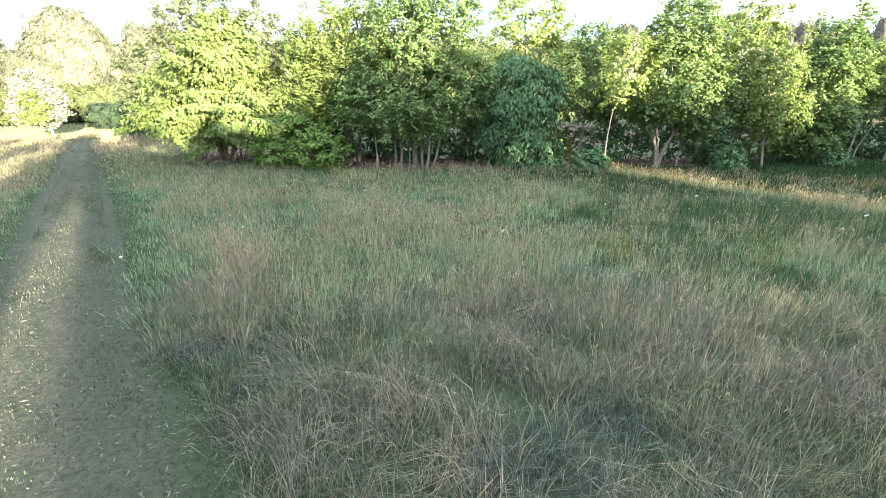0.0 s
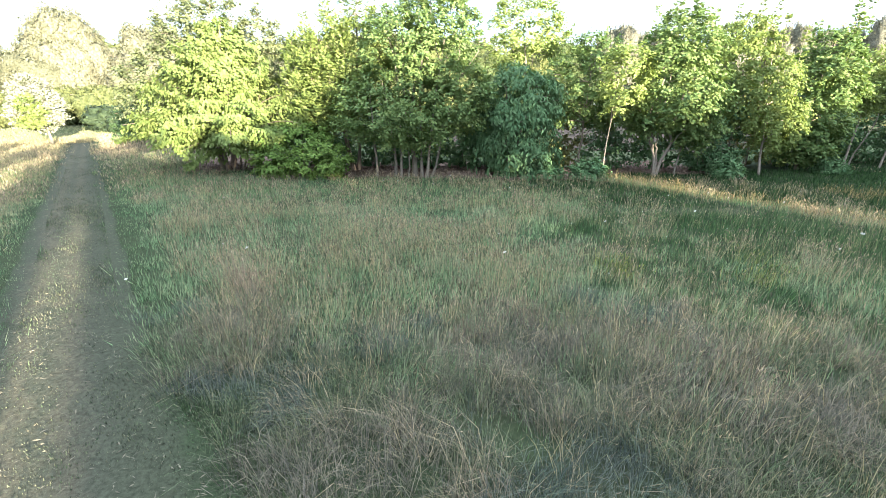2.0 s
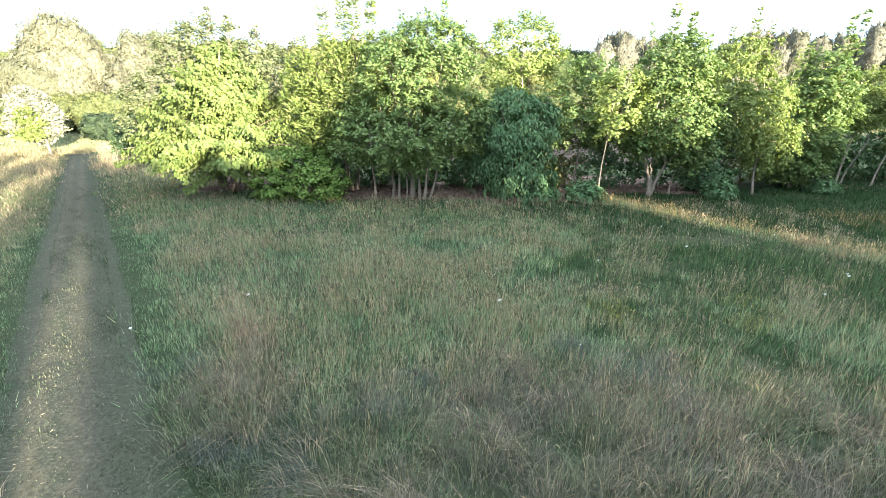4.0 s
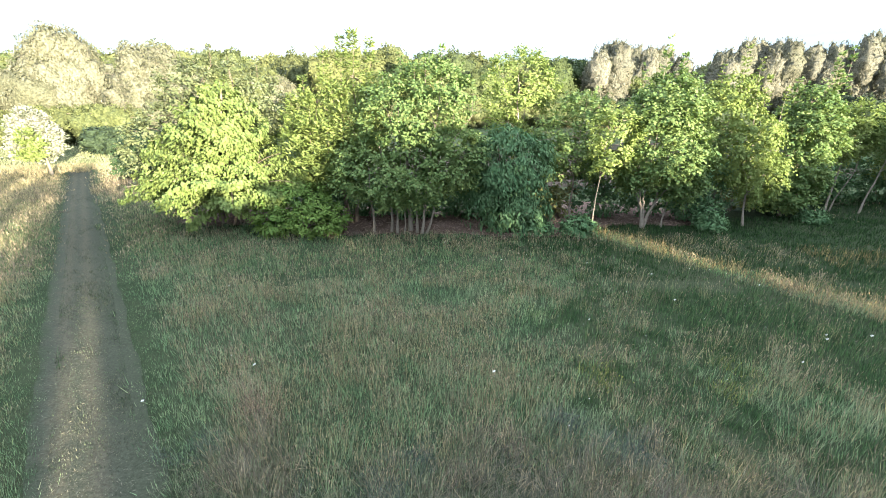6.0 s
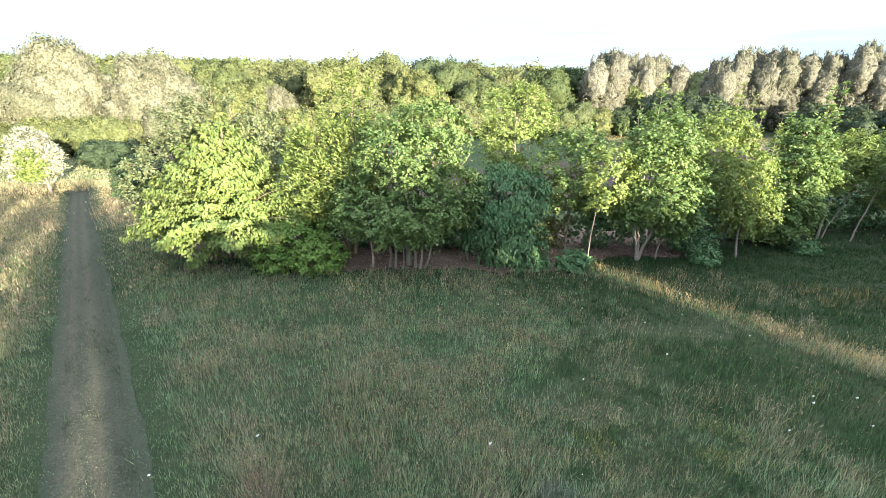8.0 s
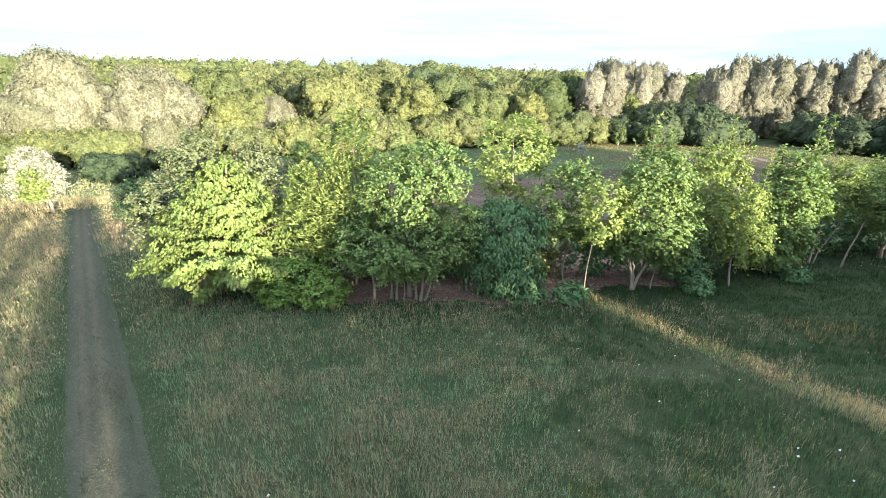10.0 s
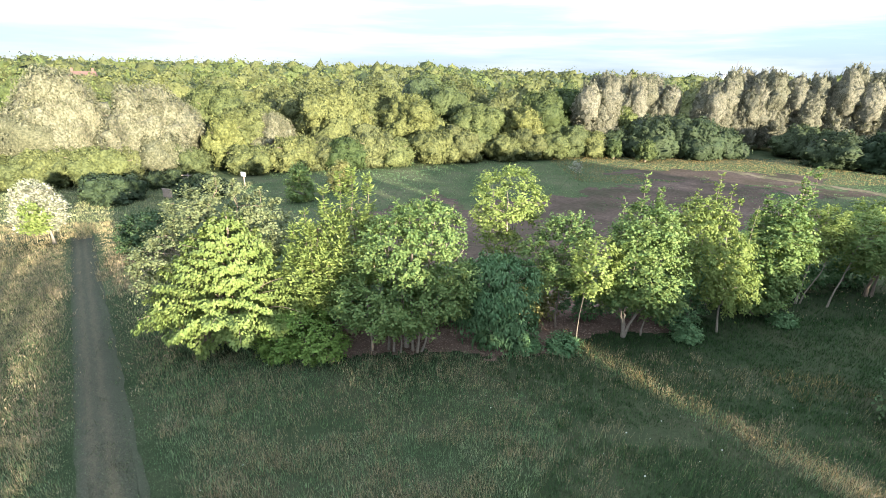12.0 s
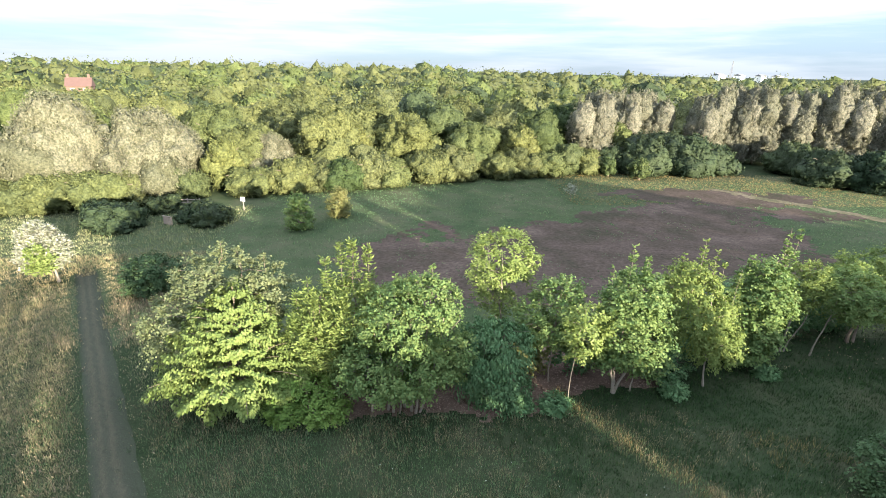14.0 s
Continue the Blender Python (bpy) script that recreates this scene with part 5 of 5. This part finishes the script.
grass("meadow_grass", (-12, 13, 5.6, 12.8), 640, 6, 0.23, 0.0105, G_SWARD, 0.6, band(7.0, 11.5, lambda x, y: meadow(x, y) & ~shaded_side(x, y)), NEAR_LABEL, 0.0)
grass("meadow_grass", (-12, 13, 5.6, 12.8), 170, 8, 0.30, 0.0090, G_DRY, 0.6, band(7.0, 11.5, lambda x, y: BLEACHED(x, y) & ~shaded_side(x, y)), "dry bleached grass stalks", 0.2, G_DRY, (0.06, 0.010))
grass("meadow_grass", (-12, 13, 5.6, 12.8), 360, 6, 0.38, 0.006, G_PALE, 0.55, band(7.0, 11.5, lambda x, y: STEMMY(x, y) & ~shaded_side(x, y)), STEMS, 0.9, G_DRY, (0.075, 0.011))
grass("meadow_grass", (-16, 20, 11.5, 17.5), 480, 5, 0.17, 0.013, G_GREEN, 0.6, NOT_SHADED, "shorter green grass near the trees", 0.0)
grass("meadow_grass", (-12, 11, 11.0, 15.5), 150, 5, 0.32, 0.007, G_PALE, 0.55, lambda x, y: meadow(x, y) & STEMMY(x, y), STEMS, 0.9, G_DRY, (0.08, 0.012))
# The darker blades carry the shade on this side.
grass("meadow_grass", (1, 9, 3.2, 8.3), 900, 7, 0.25, 0.011, G_DEEP_SHADED, 0.6, band(3.9, 7.0, shaded_side), "long green grass beside the straw, coloured darker for shade", 0.0)
grass("meadow_grass", (1, 13, 5.6, 12.8), 560, 6, 0.23, 0.014, G_DEEP_SHADED, 0.6, band(7.0, 11.5, shaded_side), "long green grass beside the straw, coloured darker for shade", 0.0)
grass("meadow_grass", (1, 13, 5.6, 12.8), 140, 5, 0.38, 0.0055, G_STEM, 0.6, band(7.0, 11.5, lambda x, y: shaded_side(x, y) & STEMMY(x, y)), STEMS, 0.8, G_DRY, (0.065, 0.010))
grass("meadow_grass", (11.5, 16, 12.0, 16.0), 160, 6, 0.26, 0.010, G_GOLD, 0.6, lambda x, y: cells(x, y, 0.7, 95) + 0.5 * cells(x, y, 2.0, 96) > 0.85, "golden grass in the dark green", 0.2, G_GOLD, (0.07, 0.014))
# a reddish tuft of dead stalks, and yellow-green weeds
grass("meadow_grass", (-3.6, -1.9, 5.2, 6.6), 900, 12, 0.50, 0.0045, G_RUST, 0.6, lambda x, y: ((x + 2.7) / 0.42) ** 2 + ((y - 5.95) / 0.38) ** 2 < 0.5 + 0.8 * cells(x, y, 6, 91), "reddish dead stalks in one tuft", 0.3, G_RUST, (0.06, 0.010))
for wx, wy in ((4.75, 6.5), (2.75, 6.9), (5.3, 7.2)):
    grass("meadow_grass", (wx - 0.6, wx + 0.6, wy - 0.5, wy + 0.5), 500, 9, 0.30, 0.0060, G_YELLOW, 0.7, lambda x, y: ((x - wx) / 0.5) ** 2 + ((y - wy) / 0.4) ** 2 < 1.3 * cells(x, y, 4, 92), "yellow-green weeds in one patch", 0.3, G_YELLOW, (0.05, 0.016))
FAR_SIDE = lambda x, y: meadow(x, y) & (x * PN[0] + y * PN[1] < PATH_L - 0.2)
grass("meadow_grass", (-13, -3, 3.0, 11.6), 340, 8, 0.28, 0.007, G_STRAW, 0.7, FAR_SIDE, "straw-tinged grass on the path's far side", 0.15, G_DRY, (0.07, 0.011))
grass("meadow_grass", (-26, -6, 11.6, 27.0), 520, 8, 0.22, 0.011, G_TAN, 0.7, FAR_SIDE, "bleached straw on the path's far side", 0.0)
grass("meadow_grass", (0, 24, 11.5, 18.5), 420, 5, 0.17, 0.018, G_SHADED, 0.6, shaded_side, "green grass beside the thicket, coloured darker to stand in for shade", 0.0)
grass("meadow_grass", (-16, 5, 11.5, 17.5), 22, 4, 0.30, 0.009, G_DRY, 0.5, meadow, "thin dry stalks in the green grass", 0.5, G_DRY, (0.09, 0.018))
grass("meadow_grass", (13, 26, 4.0, 11.5), 150, 6, 0.34, 0.022, G_SHADED, 0.6, meadow, "long green grass, its shade put into a darker colour", 0.1, G_DRY, (0.09, 0.02))
grass("meadow_grass", (14, 34, 17.5, 23.0), 130, 6, 0.24, 0.018, G_SHADED, 0.6, meadow, "green grass at the row's end, coloured darker for shade", 0.05, G_DRY, (0.1, 0.03))
# Paler blades put the sunlight round the white tree into the colour.
grass("meadow_grass", (-34, -17, 22, 36.0), 170, 8, 0.26, 0.03, G_PALE, 0.6, meadow, "grass round the white tree, coloured paler for the sun on it", 0.0)
grass("meadow_grass", (-30, -9, 11.6, 30.0), 330, 6, 0.22, 0.011, G_STRAW, 0.6, meadow, "long straw-tinged grass beside the path", 0.1, G_DRY, (0.12, 0.03))
grass("meadow_grass", (-9.5, -4, 11.6, 20.0), 240, 6, 0.18, 0.010, G_SWARD, 0.6, meadow, "light green grass between the path and the trees", 0.0)
# Yellow and gold blades likewise stand in for sunlight.
grass("meadow_grass", (-42, -18, 33.0, 50.0), 90, 5, 0.28, 0.03, G_STRAW, 0.7, OPEN, "grass by the hedge, coloured lighter and yellower for the sun on it", 0.0)
grass("meadow_grass", (16, 56, 50.0, 67.0), 60, 5, 0.16, 0.035, G_GOLD, 0.7, OPEN, "grass at the field's edge, coloured golden for the sun on it", 0.0)
grass("meadow_grass", (-18, 56, 22.0, 62.0), 30, 4, 0.18, 0.03, G_GREEN, 0.7, OPEN, "rough tussocky grass of the far field", 0.0)
grass("meadow_grass", (-9, 11, 14.5, 18.0), 300, 6, 0.12, 0.010, G_GREEN, 0.8, lambda x, y: in_mulch(x, y) & (cells(x, y, 0.9, 17) + 0.7 * cells(x, y, 3.0, 18) - 0.5 * (y - 15) > 0.72), "thin green grass creeping into the leaf litter", 0.0)
grass("meadow_grass", (-4, 40, 28.0, 54.0), 22, 6, 0.14, 0.035, G_GREEN, 0.7, lambda x, y: in_bare(x, y) & (cells(x, y, 0.35, 97) + 0.6 * cells(x, y, 1.1, 98) > 0.92), "sparse weeds on the bare soil", 0.0)
# Stalks follow the strip of sun; its golden light is in their colour.
grass("meadow_grass", (2, 17, 5.0, 18.0), 260, 6, 0.32, 0.008, G_GOLD, 0.6, lambda x, y: meadow(x, y) & (np.abs(x * SN[0] + y * SN[1] - 13.6) < 0.55), "tall stalks along the strip of sun, coloured gold for its light", 0.3, G_GOLD, (0.08, 0.014))
grass("meadow_grass", (-19, -14, 21.0, 29.0), 90, 9, 0.62, 0.02, G_DRY, 0.5, meadow, "tall golden weeds by the path's edge", 0.4, G_DRY, (0.14, 0.03))
grass("meadow_grass", (-9, 9, -7.0, 1.0), 120, 6, 0.34, 0.012, G_NEAR, 0.8, meadow, NEAR_LABEL, 0.0)
grass("short_grass", (-6, 0.8, 1.0, 7), 3200, 8, 0.045, 0.009, G_SHORT, 0.8, lambda x, y: on_path(x, y, 0.1), "short mown grass of the path", 0.0)
grass("short_grass", (-9, 0.5, 1.0, 11), 900, 6, 0.06, 0.012, G_SHORT, 0.5, lambda x, y: on_path(x, y, 0.1), "short mown grass of the path", 0.0)
grass("short_grass", (-9, 1.0, 1.0, 11), 1500, 6, 0.09, 0.006, G_FRINGE, 0.9, lambda x, y: on_path(x, y, 0.12) & ~on_path(x, y, -0.08 - 0.3 * cells(x, y, 1.7, 33)), "ragged green fringe of the path", 0.0)
grass("short_grass", (-18, -6, 8, 24), 520, 4, 0.06, 0.017, G_SHORT, 0.5, lambda x, y: on_path(x, y, 0.1), "short mown grass of the path", 0.0)
grass("short_grass", (-18, -6, 8, 22), 420, 4, 0.10, 0.012, G_FRINGE, 0.9, lambda x, y: on_path(x, y, 0.12) & ~on_path(x, y, -0.08 - 0.3 * cells(x, y, 1.7, 33)), "ragged green fringe of the path", 0.0)

# ---- small things in the far field ----
WOOD_GREY = plain("weathered_wood", (0.15, 0.12, 0.10), (0.23, 0.19, 0.165), 14, 0.85, 0.3)
SIGN_WHITE = plain("sign_white", (0.40, 0.43, 0.45), (0.48, 0.50, 0.52), 4, 0.4)
INK = plain("faded_ink", (0.16, 0.20, 0.22), (0.22, 0.26, 0.28), 9, 0.6)
BRICK = plain("house_brick", (0.096, 0.060, 0.048), (0.120, 0.076, 0.060), 2.0, 0.9)
ROOF = plain("roof_tile", (0.075, 0.042, 0.036), (0.101, 0.058, 0.050), 1.5, 0.85)
LIMEWASH = plain("limewash", (0.66, 0.66, 0.63), (0.76, 0.76, 0.73), 0.6, 0.8)
STEEL = plain("grey_steel", (0.09, 0.095, 0.10), (0.13, 0.135, 0.14), 3, 0.6)
PANE = plain("dark_pane", (0.03, 0.035, 0.04), (0.05, 0.055, 0.06), 3, 0.1)


def box(name, size, at, material, parent, bevel=0.01, turn=0.0, label=""):
    bm = bmesh.new()
    bmesh.ops.create_cube(bm, size=1.0)
    for v in bm.verts:
        v.co = Vector((v.co.x * size[0], v.co.y * size[1], v.co.z * size[2]))
    if bevel:
        bmesh.ops.bevel(bm, geom=list(bm.edges), offset=bevel, segments=1, affect="EDGES")
    ob = part(name, (bm, material), parent, label)
    ob.location = at
    ob.rotation_euler = (0, turn, 0)
    return ob


def on_ground(name, x, y, label, category, turn=0.0, group=""):
    ob = thing(name, x, y, float(ground_z(x, y)), label, category, group)
    ob.rotation_euler = (0, 0, turn)
    return ob


sign = on_ground("notice_sign", -18.7, 48.5, "white notice board on a wooden post at the hedge", "sign", -0.35)
box("post", (0.09, 0.09, 1.3), (0, 0, 0.62), WOOD_GREY, sign, 0.008)
panel = box("board", (0.56, 0.04, 0.44), (0.02, -0.07, 1.2), SIGN_WHITE, sign, 0.008)
for k, (w, z) in enumerate(((0.38, 0.13), (0.44, 0.04), (0.42, -0.05), (0.3, -0.13))):
    box("text_bar", (w, 0.006, 0.035), (-0.02, -0.024, z), INK, panel, 0.0)

bench = on_ground("notice_box", -24.3, 44.25, "low weathered grey-brown wooden board among brambles", "board", -0.45)
for k in range(5):
    box("plank", (0.2, 0.045, 0.78), (-0.42 + 0.21 * k, 0, 0.40), WOOD_GREY, bench, 0.008)
box("cap_rail", (1.12, 0.09, 0.06), (0, 0, 0.82), WOOD_GREY, bench, 0.01)
for k in (-0.5, 0.5):
    box("post", (0.09, 0.09, 0.84), (k, 0.07, 0.40), WOOD_GREY, bench, 0.008)

fence = on_ground("rail_fence", -24.9, 49.9, "short post-and-rail fence of pale weathered wood", "fence", 0.06)
for k in (-1.2, -0.05, 1.15):
    box("post", (0.11, 0.1, 1.15), (k, 0, 0.55), WOOD_GREY, fence, 0.01)
for z in (0.42, 0.70, 0.98):
    box("rail", (2.5, 0.045, 0.09), (0, -0.075, z), WOOD_GREY, fence, 0.008)

# the red-roofed house in the wood
def house(x, y, z, w, d, h, rise, wall, roof, label, turn=0.0, chimneys=2):
    top = thing("house", x, y, z, label, "house")
    top.rotation_euler = (0, 0, turn)
    box("wall", (w, d, h), (0, 0, h / 2), wall, top, 0)
    bm = bmesh.new()
    pts = [(-w / 2 - 0.3, -d / 2 - 0.3, h), (w / 2 + 0.3, -d / 2 - 0.3, h), (w / 2 + 0.3, d / 2 + 0.3, h), (-w / 2 - 0.3, d / 2 + 0.3, h), (-w / 2 - 0.3, 0, h + rise), (w / 2 + 0.3, 0, h + rise)]
    vs = [bm.verts.new(p) for p in pts]
    for f in ((0, 1, 5, 4), (2, 3, 4, 5), (1, 2, 5), (3, 0, 4), (3, 2, 1, 0)):
        bm.faces.new([vs[i] for i in f])
    r = part("roof", (bm, roof), top)
    for k in range(chimneys):
        box("chimney", (0.8, 0.7, 1.9), ((-0.42 + 0.84 * k) * w, 0.1, h + rise + 0.2), BRICK, r, 0.03)
    n = max(2, int(w / 3))
    for k in range(n):
        win = box("window", (1.1, 0.08, 1.3), ((k + 0.5) / n * w - w / 2, -d / 2 - 0.05, h - 1.3), LIMEWASH, top, 0)
        box("pane", (0.9, 0.03, 1.1), (0, -0.045, 0), PANE, win, 0)
    return top


house(-125.5, 187.5, 0.4, 7.6, 5.5, 4.2, 3.0, BRICK, ROOF, "red-brick house with a red tiled roof among trees", 0.35)
for hx, hy, hw in ((392, 660, 16), (415, 652, 12), (436, 640, 15), (452, 632, 11)):
    house(hx, hy, float(ground_z(hx, hy)), hw, 9, 9.6, 2.2, LIMEWASH, STEEL, "distant tall white house on the horizon", 0.5, 0)

mast = on_ground("lattice_mast", 395, 640, "tall thin steel lattice mast on the horizon", "mast")
for sx, sy in ((-1, -1), (1, -1), (1, 1), (-1, 1)):
    tv, tf = tubes([(np.array([(sx * 1.6, sy * 1.6, 0), (sx * 0.8, sy * 0.8, 14), (sx * 0.25, sy * 0.25, 27)]), [0.16, 0.13, 0.10])], 5)
    part("leg", make_mesh("leg", tv, tf, STEEL), mast)
for k in range(9):
    z0, w0, w1 = 3.0 * k, 1.6 - 0.15 * k, 1.6 - 0.15 * (k + 1)
    for sgn in (-1, 1):
        tv, tf = tubes([(np.array([(-sgn * w0, -w0, z0), (sgn * w1, -w1, z0 + 3)]), [0.07, 0.07])], 4)
        part("brace", make_mesh("brace", tv, tf, STEEL), mast)

# ---- flowers ----
PETAL = plain("white_petal", (0.32, 0.33, 0.30), (0.42, 0.42, 0.39), 30, 0.7)
STALK = plain("flower_stalk", (0.07, 0.11, 0.035), (0.10, 0.14, 0.05), 20, 0.7)


def umbel(x, y, h, r):
    """A wild carrot: a forked stalk under a flat head of small white florets."""
    top = thing("wild_carrot", x, y, float(ground_z(x, y)), "wild carrot with a flat white flower head in the grass", "flower", "wild carrots")
    lines = [limb((0, 0, 0), (0.03, 0.02, h * 0.86), 0.005, 0.003, 0.05)]
    n = 16
    a = np.arange(n) * 2.4
    q = np.stack([np.cos(a) * r * np.sqrt(np.arange(n) / n) + 0.03, np.sin(a) * r * np.sqrt(np.arange(n) / n) + 0.02, np.full(n, h) + 0.01 * np.cos(a)], -1)
    lines += [limb((0.03, 0.02, h * 0.86), p, 0.002, 0.0015, 0.02, 3) for p in q[::3]]
    tv, tf = tubes(lines, 4)
    part("stem", make_mesh("stem", tv, tf, STALK), top)
    v, f = clump_quads(q, R.normal(0, 1, (n, 3)), np.tile([[0, -0.2, 1.0]], (n, 1)) + R.normal(0, 0.15, (n, 3)), np.full(n, r * 0.75), np.full(n, r * 0.75))
    part("flower_head", make_mesh("flower_head", v, f, PETAL), top)


for fx, fy in ((-2.95, 6.65), (5.05, 9.2), (0.85, 6.4), (5.95, 6.7), (-4.55, 9.6), (6.9, 7.4), (7.15, 7.7), (7.6, 6.9), (7.9, 7.6), (8.3, 6.3), (8.6, 6.6), (9.0, 5.8), (6.4, 11.2), (5.2, 10.7), (3.9, 11.6), (1.7, 11.9), (-1.6, 12.6), (-1.2, 12.4), (2.9, 8.2), (7.4, 10.0), (-6.9, 13.4), (0.2, 13.1)):
    umbel(fx, fy, R.uniform(0.4, 0.55), R.uniform(0.013, 0.022))
fx, fy = R.uniform(-9, 14, 300), R.uniform(5, 15, 300)
ok = meadow(fx, fy) & (wobble(fx, fy, 0.7, 8) > 0.05)
fx, fy = fx[ok], fy[ok]
fp = np.stack([fx, fy, ground_z(fx, fy) + R.uniform(0.2, 0.42, len(fx))], -1)
v, f = clump_quads(fp, R.normal(0, 1, fp.shape), R.normal(0, 0.3, fp.shape) + np.array([0, -0.3, 1.0]), R.uniform(0.010, 0.019, len(fp)), R.uniform(0.010, 0.019, len(fp)))
tagged(part("clover_heads", make_mesh("clover_heads", v, f, PETAL)), "small scattered white clover heads in the meadow", "flowers", kind="stuff")
DAISY = thing("daisy", -4.44, 6.14, float(ground_z(-4.44, 6.14)), "single white daisy at the edge of the path", "flower")
v, f = clump_quads(np.array([[0.011 * math.cos(k), 0.011 * math.sin(k), 0.09] for k in range(7)]), R.normal(0, 1, (7, 3)), np.tile([[0, -0.3, 1.0]], (7, 1)), np.full(7, 0.022), np.full(7, 0.017))
part("petals", make_mesh("petals", v, f, PETAL), DAISY)
tv, tf = tubes([limb((0, 0, 0), (0, 0, 0.09), 0.003, 0.002, 0.02)], 4)
part("stem", make_mesh("stem", tv, tf, STALK), DAISY)

# ---- fallen leaves and twigs under the row ----
LITTER = plain("dry_litter", (0.12, 0.08, 0.06), (0.23, 0.165, 0.125), 12, 0.9)
lx, ly = R.uniform(-10, 11, 9000), R.uniform(14, 21, 9000)
ok = in_mulch(lx, ly)
lx, ly = lx[ok], ly[ok]
lp = np.stack([lx, ly, ground_z(lx, ly) + R.uniform(0.02, 0.05, len(lx))], -1)
v, f = leaf_quads(lp, R.normal(0, 1, lp.shape) * np.array([1, 1, 0.2]), R.normal(0, 0.35, lp.shape) + np.array([0, 0, 1.0]), R.uniform(0.06, 0.14, len(lp)), R.uniform(0.03, 0.07, len(lp)))
tagged(part("leaf_litter", make_mesh("leaf_litter", v, f, LITTER)), "dry brown fallen leaves and bark under the trees", "leaf litter", kind="stuff")

# ---- straw flecks and small leaves on the path ----
FLECK = plain("straw_fleck", (0.07, 0.065, 0.045), (0.13, 0.115, 0.082), 25, 0.9)
lx, ly = R.uniform(-9, 1, 9000), R.uniform(1, 12, 9000)
ok = on_path(lx, ly, 0.0)
lx, ly = lx[ok], ly[ok]
lp = np.stack([lx, ly, ground_z(lx, ly) + R.uniform(0.02, 0.045, len(lx))], -1)
v, f = leaf_quads(lp, R.normal(0, 1, lp.shape) * np.array([1, 1, 0.3]), R.normal(0, 0.5, lp.shape) + np.array([0, 0, 1.0]), R.uniform(0.02, 0.07, len(lp)), R.uniform(0.003, 0.012, len(lp)))
tagged(part("straw_flecks", make_mesh("straw_flecks", v, f, FLECK)), "cut straw and small dry leaves lying on the path", "straw", kind="stuff")
